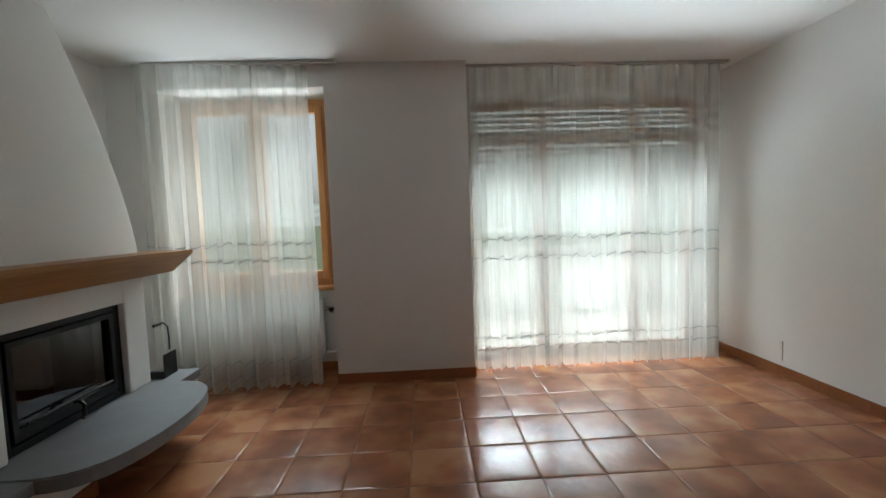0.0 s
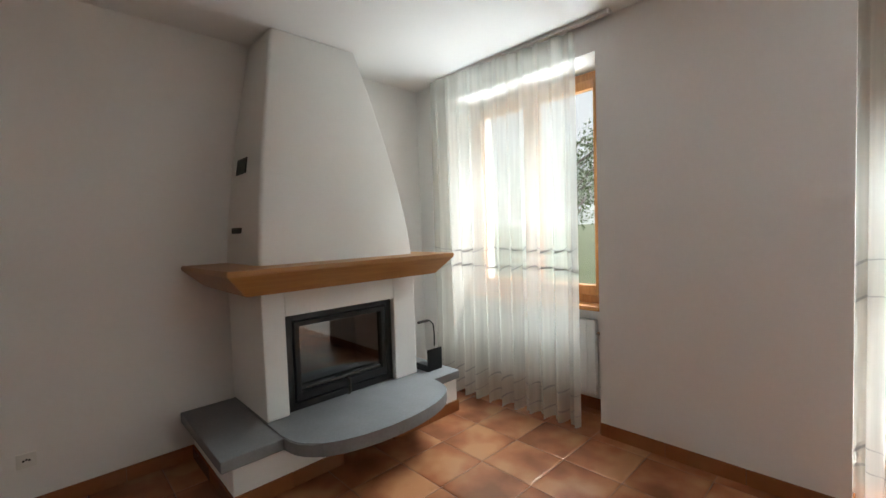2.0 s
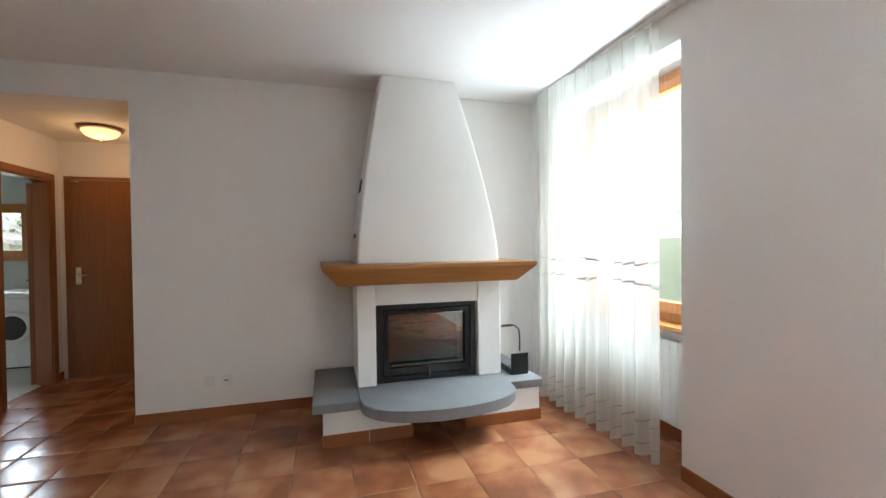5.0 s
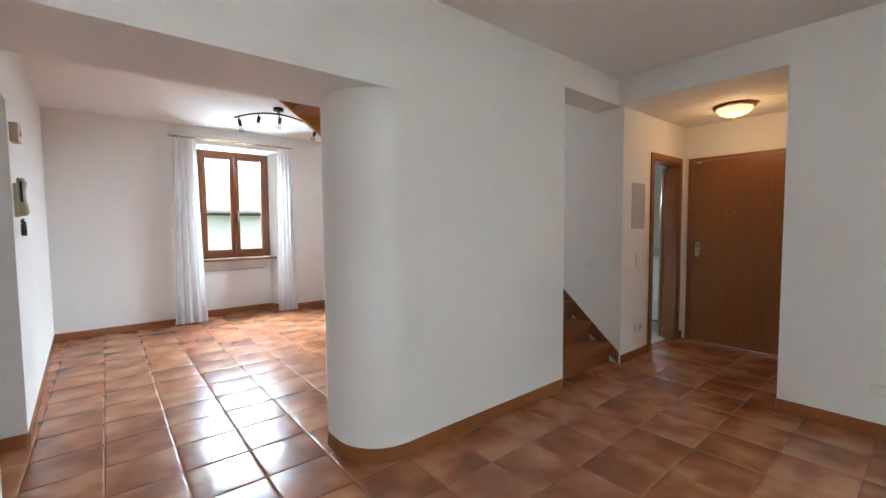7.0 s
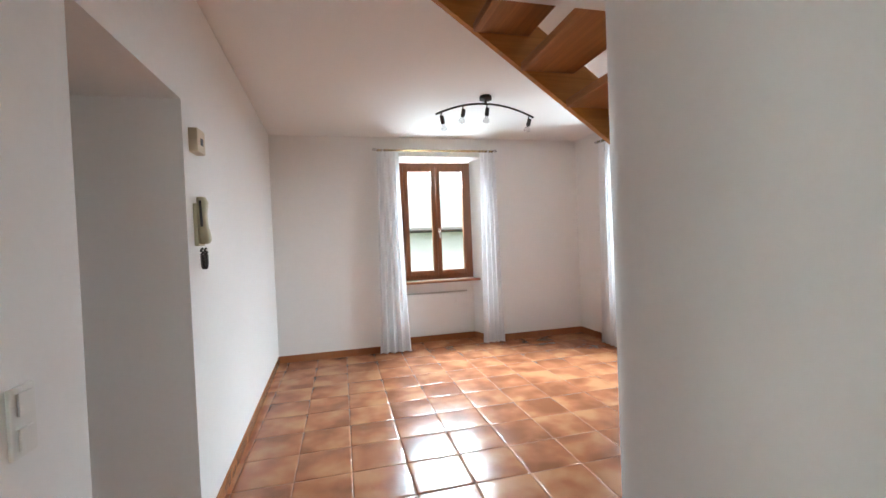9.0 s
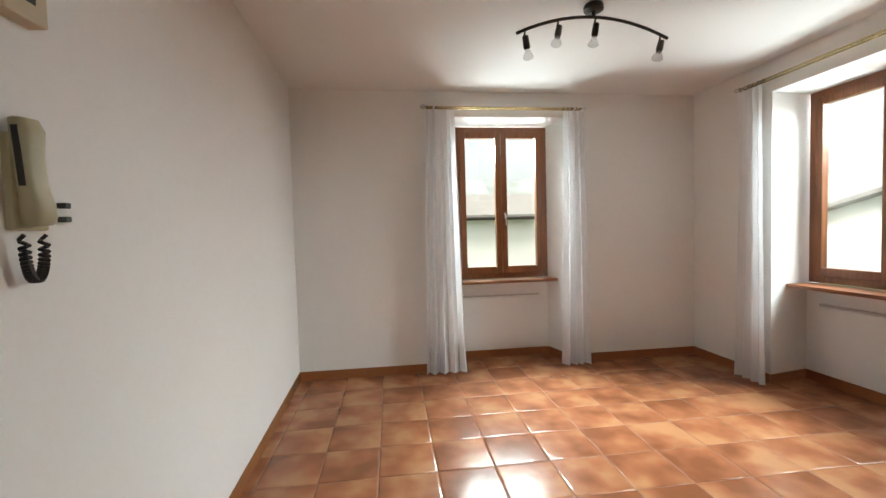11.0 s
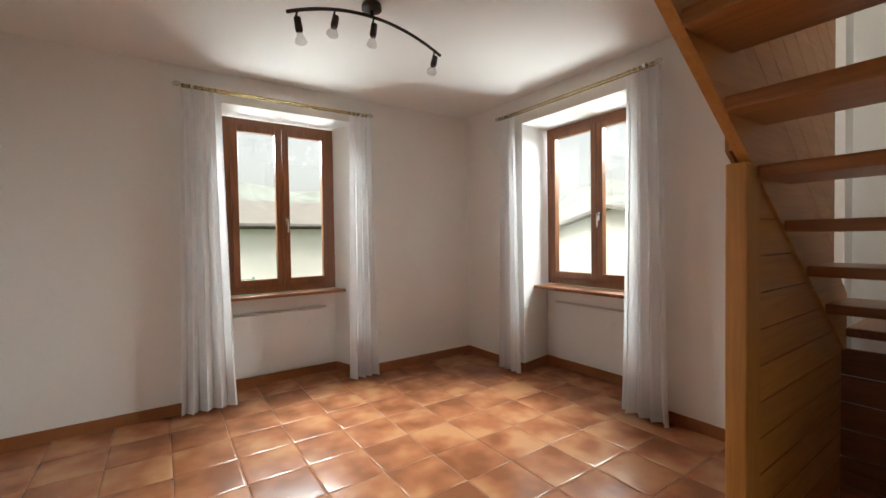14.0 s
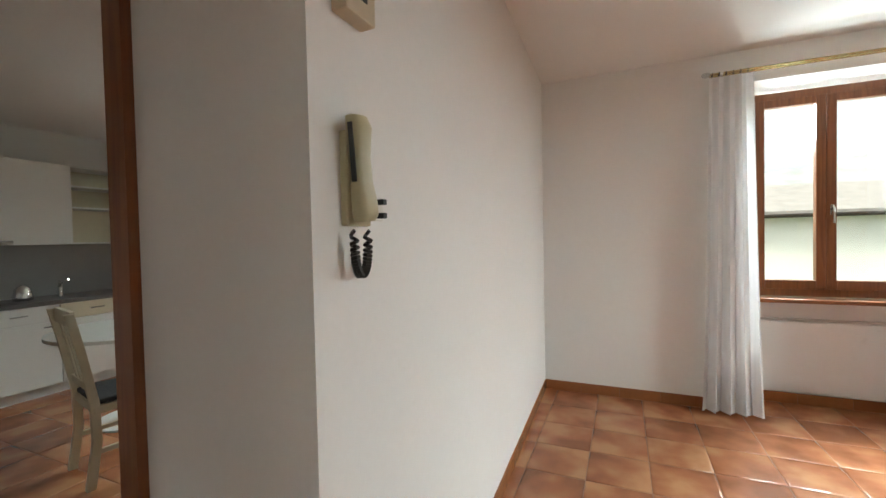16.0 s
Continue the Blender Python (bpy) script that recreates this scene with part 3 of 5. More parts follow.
for a, b in ((X0 + 0.09, 1.02), (1.12, 1.93), (2.02, X1 - 0.09)):
    for z0, z1 in ((0.10, 2.09), (2.16, 2.40)):
        p = part("pane", B(a - 0.004, b + 0.004, Y0 + 0.03, Y0 + 0.036, z0 - 0.004, z1 + 0.004), GLASS, tw, "clear glass")
        p.visible_shadow = False
shut = thing("roller_shutter", "grey slatted roller shutter lowered to half height", "shutter")
bm = B(0.345, 2.585, 0, 0.012, 0, 0.0435)
slat_open = mesh_of("slat", bm, SHUTTER)
zz = 1.22
while zz < 2.46:
    gap = 0.012 if zz > 1.55 else 0.0
    s = new("slat", slat_open)
    s.parent = shut
    s.matrix_basis = pose(0, 3.845, zz)
    zz += 0.0435 + gap
for xa in (0.322, 2.582):
    part("guide_rail", B(xa, xa + 0.03, 3.83, 3.87, 0, 2.47), DARK_METAL, shut, "dark metal guide rail")
part("strap", B(0.325, 0.331, 3.50, 3.52, 0.9, 2.42), BLACK_PLASTIC, shut, "dark pull strap")


# ---- curtains ----
def fold_curtain(name, label, w, h, folds, amp, mat, seed, gather=0.0, bands=(), hem=0.0, scallop=False, group=""):
    """A hanging curtain along x, its top at z = h; room side -y."""
    rng = random.Random(seed)
    cur = thing(name, label, "curtain", group)
    nx, nz = folds * 10, 26
    ph = [rng.uniform(-0.5, 0.5) for _ in range(folds + 2)]
    am = [rng.uniform(0.65, 1.25) for _ in range(folds + 2)]

    def at(u, v):
        s = u * folds
        i = int(s)
        k = s - i
        a = am[i] * (1 - k) + am[i + 1] * k
        p = ph[i] * (1 - k) + ph[i + 1] * k
        grow = 0.45 + 0.55 * (1 - v) + 0.1 * math.sin(3 * v + 6 * u)
        y = amp * a * grow * math.sin(2 * math.pi * s + p * (1.2 - v))
        x = (u - 0.5) * w * (1 - gather * v ** 0.7) + 0.25 * amp * math.sin(4 * math.pi * s + 2 * p)
        zb = 0.012 * math.sin(2 * math.pi * s * 2) * (1 - v) if scallop else 0.0
        return Vector((x, y, v * h + zb))
    bm = bmesh.new()
    g = [[bm.verts.new(at(i / nx, j / nz)) for j in range(nz + 1)] for i in range(nx + 1)]
    for i in range(nx):
        for j in range(nz):
            bm.faces.new((g[i][j], g[i + 1][j], g[i + 1][j + 1], g[i][j + 1]))
    part("fabric", bm, mat, cur, smooth=True)
    if hem:
        bm = bmesh.new()
        lo = [[bm.verts.new(at(i / nx, z / h) + Vector((0, -0.003, 0))) for z in (0.004, hem * 0.5, hem)] for i in range(nx + 1)]
        for a, b in zip(lo, lo[1:]):
            for j in range(2):
                bm.faces.new((a[j], b[j], b[j + 1], a[j + 1]))
        part("hem", bm, mat, cur, "doubled hem band", smooth=True)
    for z, rise, period in bands:
        bm = bmesh.new()
        n = nx * 2
        row = []
        for i in range(n + 1):
            u = i / n
            sc = abs(math.sin(math.pi * u * w * 1.6 / period)) * rise
            thick = 0.0052 + 0.0025 * math.sin(u * 90 + seed)
            row.append([bm.verts.new(at(u, (z + sc + e * thick) / h) + Vector((0, -0.004, 0))) for e in (-1, 1)])
        for k, (a, b) in enumerate(zip(row, row[1:])):
            bm.faces.new((a[0], b[0], b[1], a[1]))
        part("embroidery", bm, THREAD, cur, "pale grey scalloped embroidery")
    return cur


c1 = fold_curtain("sheer_curtain", "sheer off-white curtain with embroidered scalloped bands, hanging to the floor", 1.30, 2.64, 11, 0.048, SHEER, 3,
                  bands=((1.05, 0.030, 0.16), (1.22, -0.030, 0.16), (0.20, 0.02, 0.18), (0.10, -0.025, 0.20)), scallop=True, group="living room sheers")
put(c1, -1.635, 3.235, 0.03, 0, 0, 4)
c2 = fold_curtain("sheer_curtain", "wide sheer off-white curtain with embroidered bands before the terrace window", 2.27, 2.67, 17, 0.044, SHEER, 8,
                  bands=((0.98, 0.030, 0.18), (1.15, 0.030, 0.18), (0.27, 0.02, 0.18), (0.20, -0.025, 0.20)), scallop=True, group="living room sheers")
put(c2, 1.46, 3.43, 0.02)
for x0, x1, y in ((-2.27, -0.75, 3.255), (0.30, 2.66, 3.43)):
    r = thing("curtain_rail", "slim pale grey curtain rail under the ceiling", "curtain rail")
    part("rail", B(x0, x1, y - 0.022, y + 0.022, LC - 0.024, LC - 0.001, bevel=0.003), GREY_PAINT, r)
    part("end_cap", B(x1, x1 + 0.012, y - 0.024, y + 0.024, LC - 0.026, LC - 0.001), WHITE_PLASTIC, r)


def curtain_rod(label, length):
    rod = thing("curtain_rod", label, "curtain rod", "brass rods")
    for i, dy in enumerate((0.0, 0.05)):
        bm = tube(bmesh.new(), [(0.03, dy, 0), (length - 0.03, dy, 0)], 0.008, 10)
        part("bar", bm, BRASS, rod, smooth=True)
    for x in (0.0, length):
        bm = lathe(bmesh.new(), [(0.004, -0.03), (0.016, -0.022), (0.022, 0), (0.016, 0.022), (0.004, 0.03)], 12, m=Matrix.Translation((x, 0, 0)) @ pose(0, 0, 0, 0, 90, 0))
        part("finial", bm, BULB, rod, "clear glass finial", smooth=True)
    for x in (0.10, length - 0.10):
        bm = box(bmesh.new(), x - 0.012, x + 0.012, -0.012, 0.13, -0.012, 0.012, 0.003)
        part("bracket", bm, CHROME, rod, "metal wall bracket")
    for x in [0.04 + 0.045 * k for k in range(6)] + [length - 0.04 - 0.045 * k for k in range(5)]:
        bm = rings(bmesh.new(), [[(x + 0.003 * math.cos(2 * math.pi * b / 5), (0.016 + 0.003 * math.sin(2 * math.pi * b / 5)) * math.cos(a), (0.016 + 0.003 * math.sin(2 * math.pi * b / 5)) * math.sin(a) - 0.006) for b in range(5)]
                                 for a in [2 * math.pi * k / 12 for k in range(12)]], loop=True)
        part("ring", bm, DARK_METAL, rod, "dark curtain ring", smooth=True)
    return rod


put(curtain_rod("brass double curtain rod with glass finials above the window", 1.62), 0.375, -5.99, 2.61, 0, 0, 180)
put(curtain_rod("brass double curtain rod with glass finials above the window", 1.68), -2.42, -5.42, 2.61, 0, 0, 90)
for seed, x, y, rz, w in ((21, 0.205, -6.0, 180, 0.37), (22, -1.135, -6.0, 180, 0.28), (23, -2.43, -5.30, 90, 0.30), (24, -2.43, -3.855, 90, 0.36)):
    c = fold_curtain("window_curtain", "white cotton curtain gathered at the side of the window", w + 0.03, 2.565, 4, 0.045, DRAPE, seed, gather=0.30, hem=0.28, group="dining room curtains")
    put(c, x, y, 0.02, 0, 0, rz)

# ---- fireplace ----
fp = thing("fireplace", "white plastered corner fireplace with grey stone hearth and wooden mantel", "fireplace")
bm = bmesh.new()
for y0, y1 in ((1.335, 1.94), (2.35, 2.95)):
    box(bm, -2.617, -1.845, y0, y1, 0, 0.25, 0.008)
box(bm, -2.617, -2.25, 1.94, 2.35, 0.0, 0.25)
part("base", bm, HOOD_WHITE, fp)
for x0, x1, y0, y1 in ((-1.846, -1.834, 1.337, 1.642), (-1.846, -1.834, 1.645, 1.94), (-1.846, -1.834, 2.351, 2.65), (-1.846, -1.834, 2.653, 2.96), (-2.617, -2.24, 1.324, 1.336),
                       (-2.237, -1.834, 1.324, 1.336), (-2.3, -1.834, 1.941, 1.953), (-2.3, -1.834, 2.338, 2.350)):
    part("skirting_tile", B(x0, x1, y0, y1, 0.001, 0.085, bevel=0.002), SKIRT, fp, "terracotta skirting tile")
for y0, y1, xf in ((1.27, 1.58, -1.795), (2.70, 2.975, -1.835)):
    part("bench_slab", B(-2.617, xf, y0, y1, 0.25, 0.312, bevel=0.006), STONE, fp, "grey stone slab")
a = [(-2.617, 1.582), (-1.83, 1.582)]
cur = [(-1.82 + 0.345 * math.sin(math.pi * k / 24) ** 0.75, 1.582 + 1.116 * (0.5 - 0.5 * math.cos(math.pi * k / 24))) for k in range(1, 24)]
bm = prism(bmesh.new(), ([(-2.617, 1.582)] + [(-1.83, 1.582)] + cur + [(-1.83, 2.698), (-2.617, 2.698)]), 0.245, 0.318)
bmesh.ops.bevel(bm, geom=[e for e in bm.edges if abs(e.verts[0].co.z - e.verts[1].co.z) < 1e-4], offset=0.006, segments=2, affect="EDGES")
part("hearth_slab", bm, STONE, fp, "rounded grey stone hearth slab")
# surround with the fire opening
bm = bmesh.new()
box(bm, -2.617, -2.03, 1.585, 1.72, 0.318, 1.082, 0.01), box(bm, -2.617, -2.03, 2.515, 2.713, 0.318, 1.082, 0.01)
box(bm, -2.617, -2.0315, 1.722, 2.513, 0.915, 1.08)
part("surround", bm, HOOD_WHITE, fp)
bm = bmesh.new()
box(bm, -2.55, -2.54, 1.722, 2.513, 0.318, 0.914), box(bm, -2.54, -2.14, 1.722, 1.735, 0.318, 0.914), box(bm, -2.54, -2.14, 2.50, 2.513, 0.318, 0.914), box(bm, -2.54, -2.14, 1.735, 2.50, 0.318, 0.335)
part("firebox", bm, SOOT, fp, "sooty firebox")
for a, b, c, d in ((1.723, 1.770, 0.320, 0.912), (2.465, 2.512, 0.320, 0.912), (1.770, 2.465, 0.320, 0.362), (1.770, 2.465, 0.872, 0.912)):
    part("frame_bar", B(-2.125, -2.065, a, b, c, d, bevel=0.004), BLACK, fp, "black iron frame bar")
fd = bmesh.new()
loop_out, loop_in = [(1.78, 0.375), (2.455, 0.375), (2.455, 0.865), (1.78, 0.865)], [(1.812, 0.425), (2.42, 0.425), (2.42, 0.835), (1.812, 0.835)]
rings(fd, [[(-2.105, y, z) for y, z in loop_out], [(-2.058, y, z) for y, z in loop_out], [(-2.058, y, z) for y, z in loop_in], [(-2.105, y, z) for y, z in loop_in]], loop=True)
bmesh.ops.bevel(fd, geom=fd.edges[:], offset=0.003, segments=2, affect="EDGES")
door = part("fire_door", fd, BLACK, fp, "black iron fire door")
part("pane", B(-2.092, -2.086, 1.808, 2.422, 0.424, 0.837), FIREGLASS, door, "smoked glass pane")
part("handle", tube(bmesh.new(), [(-2.05, 2.115, 0.44), (-2.02, 2.115, 0.44), (-2.0, 2.115, 0.42), (-2.0, 2.112, 0.36), (-2.01, 2.11, 0.345)], 0.011), DARK_METAL, door, "dark metal door handle", smooth=True)
part("bar", tube(bmesh.new(), [(-2.048, 1.84 + 0.055 * k, 0.452) for k in range(11)], 0.007), DARK_METAL, door, "slim dark rail along the foot of the door", smooth=True)
# mantel, a beam with sides that lean in
bm = bmesh.new()
secs = [[(-2.617, 1.322, 1.226), (-1.79, 1.345, 1.226), (-1.79, 2.915, 1.226), (-2.617, 2.95, 1.226)],
        [(-2.617, 1.322, 1.200), (-1.79, 1.345, 1.200), (-1.79, 2.915, 1.200), (-2.617, 2.95, 1.200)],
        [(-2.617, 1.45, 1.082), (-1.86, 1.45, 1.082), (-1.86, 2.78, 1.082), (-2.617, 2.80, 1.082)]]
rings(bm, secs[::-1])
bmesh.ops.bevel(bm, geom=bm.edges[:], offset=0.004, segments=2, affect="EDGES")
part("mantel", bm, MANTEL, fp, "orange-brown wooden mantel shelf")
# hood, tapering with a soft curve
bm = bmesh.new()
secs = []
for k in range(19):
    s = k / 18
    z = LC - 0.004 - (LC - 0.004 - 1.2262) * s
    e = 1 - (1 - s) ** 1.36
    y0, y1, xf = 1.806 + (1.588 - 1.806) * e, 2.412 + (2.713 - 2.412) * e, -2.245 + 0.205 * e
    r = 0.025
    ring = [(-2.617, y0, z)] + [(xf - r + r * math.sin(radians(t)), y0 + r - r * math.cos(radians(t)), z) for t in (0, 30, 60, 90)] + [(xf - r + r * math.cos(radians(t)), y1 - r + r * math.sin(radians(t)), z) for t in (0, 30, 60, 90)] + [(-2.617, y1, z)]
    secs.append(ring)
rings(bm, secs[::-1])
part("hood", bm, HOOD_WHITE, fp, "tapering white plastered hood", smooth=True)


def hood_vent(zc, h, name_label, lean):
    e = 1 - (1 - (LC - zc) / (LC - 1.2262)) ** 1.36
    yy = 1.806 + (1.588 - 1.806) * e
    v = bmesh.new()
    w = 0.085
    box(v, -w, w, -0.004, 0.02, -h, -h + 0.008), box(v, -w, w, -0.004, 0.02, h - 0.008, h), box(v, -w, -w + 0.008, -0.004, 0.02, -h, h), box(v, w - 0.008, w, -0.004, 0.02, -h, h)
    box(v, -w, w, 0.0, 0.02, -h, h)
    for k in range(1, int(2 * h / 0.018)):
        box(v, -w, w, -0.003, 0.0, -h + k * 0.018, -h + k * 0.018 + 0.004)
    o = part("vent", v, BLACK, fp, name_label)
    o.matrix_basis = pose(-2.43, yy - 0.002, zc, lean, 0, 0)


hood_vent(1.845, 0.05, "dark warm-air grille", -10)
hood_vent(1.435, 0.018, "narrow dark warm-air slot", -3)
# coal scuttle on the side bench
sc = thing("fireside_shovel", "black metal ash shovel with curved twisted handle, on the stone bench", "fireplace tool")
bm = bmesh.new()
box(bm, -0.11, 0.11, -0.075, 0.075, 0, 0.006), box(bm, -0.11, -0.105, -0.075, 0.075, 0.006, 0.05), box(bm, -0.104, 0.11, 0.069, 0.075, 0.006, 0.05)
part("pan", bm, BLACK, sc)
part("back_plate", B(-0.116, -0.111, -0.075, 0.075, 0, 0.17, bevel=0.002), BLACK, sc)
part("stem", tube(bmesh.new(), [(-0.115, 0.0, 0.19), (-0.118, 0.0, 0.28), (-0.115, 0.005, 0.36), (-0.115, 0.04, 0.395), (-0.115, 0.07, 0.40)], 0.006), BLACK, sc, smooth=True)
part("grip", tube(bmesh.new(), [(-0.115, 0.065 + 0.010 * k, 0.399 + 0.002 * math.sin(k * 2.1)) for k in range(10)], 0.010), DARK_METAL, sc, "twisted wooden grip", smooth=True)
put(sc, -2.09, 2.85, 0.313, 0, 0, 180)

# ---- radiators ----
rad = thing("radiator", "white panel radiator in the niche under the window", "radiator")
for k in range(15):
    part("column", B(-1.99 + 0.064 * k, -1.99 + 0.064 * k + 0.0635, 3.585, 3.635, 0.14, 0.70, bevel=0.010), WHITE_ENAMEL, rad)
part("valve", tube(bmesh.new(), [(-1.03, 3.61, 0.60), (-0.99, 3.61, 0.60), (-0.955, 3.60, 0.60), (-0.955, 3.60, 0.56)], 0.013), CHROME, rad, "chrome valve", smooth=True)
part("valve_knob", lathe(bmesh.new(), [(0.018, 0), (0.022, 0.01), (0.022, 0.04), (0.014, 0.05)], 12, m=Matrix.Translation((-0.955, 3.595, 0.60)) @ pose(0, 0, 0, 90, 0, 0)), BLACK_PLASTIC, rad, "dark valve knob", smooth=True)
part("pipe", tube(bmesh.new(), [(-1.03, 3.61, 0.19), (-0.95, 3.61, 0.19), (-0.94, 3.66, 0.19)], 0.011), WHITE_ENAMEL, rad, smooth=True)


def cover_panel(label, w, m):
    """A flat convector cover under a sill: panel with a slot at its top, the slot's shadow drawn as a grey strip."""
    c = thing("radiator_cover", label, "radiator cover", "niche covers")
    part("panel", B(0, w, -0.018, 0.0, 0.10, 0.675, bevel=0.003), WHITE_ENAMEL, c)
    # grey strip stands in for the shade in the top gap
    part("shadow_strip", B(0, w, -0.021, 0.0, 0.682, 0.700, bevel=0.002), GREY_PAINT, c, "grey strip painted as the shadow line at the top")
    c.matrix_basis = m
    return c


cover_panel("flat white radiator cover panel under the window sill", 0.88, pose(-0.03, -6.463, 0, 0, 0, 180))
cover_panel("flat white radiator cover panel under the window sill", 1.03, pose(-2.976, -5.14, 0, 0, 0, 90))


# ---- doors ----
def lining(name, x0, x1, z1, y0, y1, m, wood, label):
    d = thing(name, label, "door frame", "", S)
    for a, b in ((x0, x0 + 0.03), (x1 - 0.03, x1)):
        part("jamb", B(a, b, y0, y1, 0, z1 - 0.03), wood, d)
    part("head", B(x0, x1, y0, y1, z1 - 0.03, z1), wood, d)
    for yy in (y0 - 0.014, y1):
        for a, b in ((x0 - 0.055, x0 + 0.012), (x1 - 0.012, x1 + 0.055)):
            part("casing", B(a, b, yy, yy + 0.014, 0, z1 - 0.012, bevel=0.003), wood, d)
        part("casing", B(x0 - 0.055, x1 + 0.055, yy, yy + 0.014, z1 - 0.012, z1 + 0.05, bevel=0.003), wood, d)
    d.matrix_basis = m
    return d


lining("door_1", -4.0, -3.33, 2.05, -1.390, -1.264, pose(0, 0, 0), DOOR_Z, "brown wooden bathroom door frame, door open")
bd = thing("bathroom_door", "brown wooden door standing open into the bathroom", "door")
part("leaf", B(0, 0.04, -0.64, 0, 0.01, 2.0, bevel=0.003), DOOR_Z, bd)
part("handle", tube(bmesh.new(), [(0.04, -0.58, 1.02), (0.09, -0.58, 1.02), (0.095, -0.55, 1.02), (0.095, -0.46, 1.02)], 0.009), BRASS, bd, "brass lever handle", smooth=True)
put(bd, -4.0, -1.41, 0.0, 0, 0, -66)
ed = thing("door_2", "flat brown wooden entrance door, closed", "door", "", S)
part("leaf", B(-4.165, -4.125, -1.16, -0.33, 0.005, 2.06, bevel=0.003), DOOR_Z, ed)
for y0, y1 in ((-1.215, -1.165), (-0.325, -0.30)):
    part("jamb", B(-4.18, -4.132, y0, y1, 0, 2.065), DOOR_Z, ed)
part("head", B(-4.18, -4.132, -1.215, -0.30, 2.065, 2.10), DOOR_Z, ed)
part("handle", tube(bmesh.new(), [(-4.125, -1.10, 1.08), (-4.07, -1.10, 1.08), (-4.065, -1.08, 1.08), (-4.065, -0.99, 1.08)], 0.009), BRASS, ed, "brass lever handle", smooth=True)
part("escutcheon", B(-4.126, -4.119, -1.125, -1.075, 0.98, 1.16, bevel=0.002), BRASS, ed)
part("peephole", lathe(bmesh.new(), [(0.011, 0), (0.011, 0.006), (0.006, 0.009)], 12, m=Matrix.Translation((-4.125, -0.745, 1.48)) @ pose(0, 0, 0, 0, 90, 0)), BRASS, ed, smooth=True)
part("closer_bracket", B(-4.125, -4.10, -1.15, -1.07, 2.03, 2.05), CHROME, ed, "small metal catch")
kd = thing("door_3", "reddish-brown wooden frame of the kitchen doorway", "door frame", "", S)
for y0, y1 in ((-2.92, -2.893), (-2.097, -2.07)):
    part("jamb", B(2.105, 2.18, y0, y1, 0, 2.105), DARK_Z, kd)
part("head", B(2.09, 2.18, -2.92, -2.07, 2.105, 2.14), DARK_Y, kd)

# ---- hall lamp, meter panel, washing machine ----
lamp = thing("ceiling_lamp", "lit alabaster glass ceiling lamp with dark wooden rim", "ceiling lamp")
part("rim", lathe(bmesh.new(), [(0.12, 0.0), (0.165, -0.008), (0.17, -0.022), (0.15, -0.03), (0.12, -0.03)], 32), DARK_Z, lamp, "dark wooden rim", smooth=True)
part("shade", lathe(bmesh.new(), [(0.145, -0.03), (0.14, -0.05), (0.115, -0.078), (0.07, -0.098), (0.02, -0.105)], 32), LAMP_GLASS, lamp, "glowing alabaster bowl", smooth=True)
part("knob", lathe(bmesh.new(), [(0.012, -0.103), (0.012, -0.115), (0.005, -0.122)], 10), BRASS, lamp, "brass knob", smooth=True)
put(lamp, -3.50, -0.605, HC)
pl = new("lamp_light", bpy.data.lights.new("lamp_light", "POINT"))
pl.data.energy, pl.data.color, pl.data.shadow_soft_size = 0.6, (1.0, 0.55, 0.22), 0.10
pl.matrix_basis = pose(-3.50, -0.605, 2.27)

mp_ = thing("meter_panel", "pale grey metal cover of the electrical panel in the wall", "electrical panel")
part("cover", B(-3.152, -2.885, -1.267, -1.259, 1.313, 1.766, bevel=0.003), GREY_PAINT, mp_)
part("lock", lathe(bmesh.new(), [(0.008, 0), (0.008, 0.004), (0.004, 0.006)], 10, m=Matrix.Translation((-3.13, -1.259, 1.54)) @ pose(0, 0, 0, -90, 0, 0)), CHROME, mp_)
wm = thing("washing_machine", "white front-loading washing machine with dark round door", "washing machine")
part("body", B(-5.33, -4.74, -2.32, -1.72, 0.02, 0.80, bevel=0.012), WHITE_ENAMEL, wm)
part("control_panel", B(-5.33, -4.735, -2.32, -1.72, 0.802, 0.86, bevel=0.008), WHITE_ENAMEL, wm)
rm = Matrix.Translation((-4.74, -2.02, 0.47)) @ pose(0, 0, 0, 0, 90, 0)
dr = part("door", lathe(bmesh.new(), [(0.17, 0), (0.19, 0.012), (0.17, 0.03), (0.14, 0.03)], 28, m=rm), WHITE_ENAMEL, wm, smooth=True)
part("porthole", lathe(bmesh.new(), [(0.145, 0.025), (0.12, 0.038), (0.05, 0.045), (0.01, 0.046)], 28, m=rm), BLACK_PLASTIC, dr, "dark glass porthole", smooth=True)
part("plinth", B(-5.30, -4.76, -2.30, -1.74, 0.004, 0.02), BLACK_PLASTIC, wm)


# ---- sockets and switches ----
def plate(name, label, w, h, m, kind_of):
    p = thing(name, label, "switch" if kind_of != "socket" else "socket")
    part("plate", B(-w / 2, w / 2, -0.010, 0, -h / 2, h / 2, bevel=0.003), WHITE_PLASTIC, p)
    if kind_of == "socket":
        bm = bmesh.new()
        for k in (-1, 0, 1):
            lathe(bm, [(0.0055, 0), (0.0055, 0.0015)], 8, m=Matrix.Translation((0.011 * k, -0.0101, 0.004 if k == 0 else 0)) @ pose(0, 0, 0, 90, 0, 0))
        part("pin_holes", bm, BLACK_PLASTIC, p, "dark pin holes")
    elif kind_of == "switch":
        n = max(1, round(h / 0.08))
        for k in range(n):
            zc = -h / 2 + h * (k + 0.5) / n
            part("rocker", B(-w * 0.28, w * 0.28, -0.016, -0.010, zc - h / n * 0.33, zc + h / n * 0.33, bevel=0.002), WHITE_PLASTIC, p)
    p.matrix_basis = m
    return p


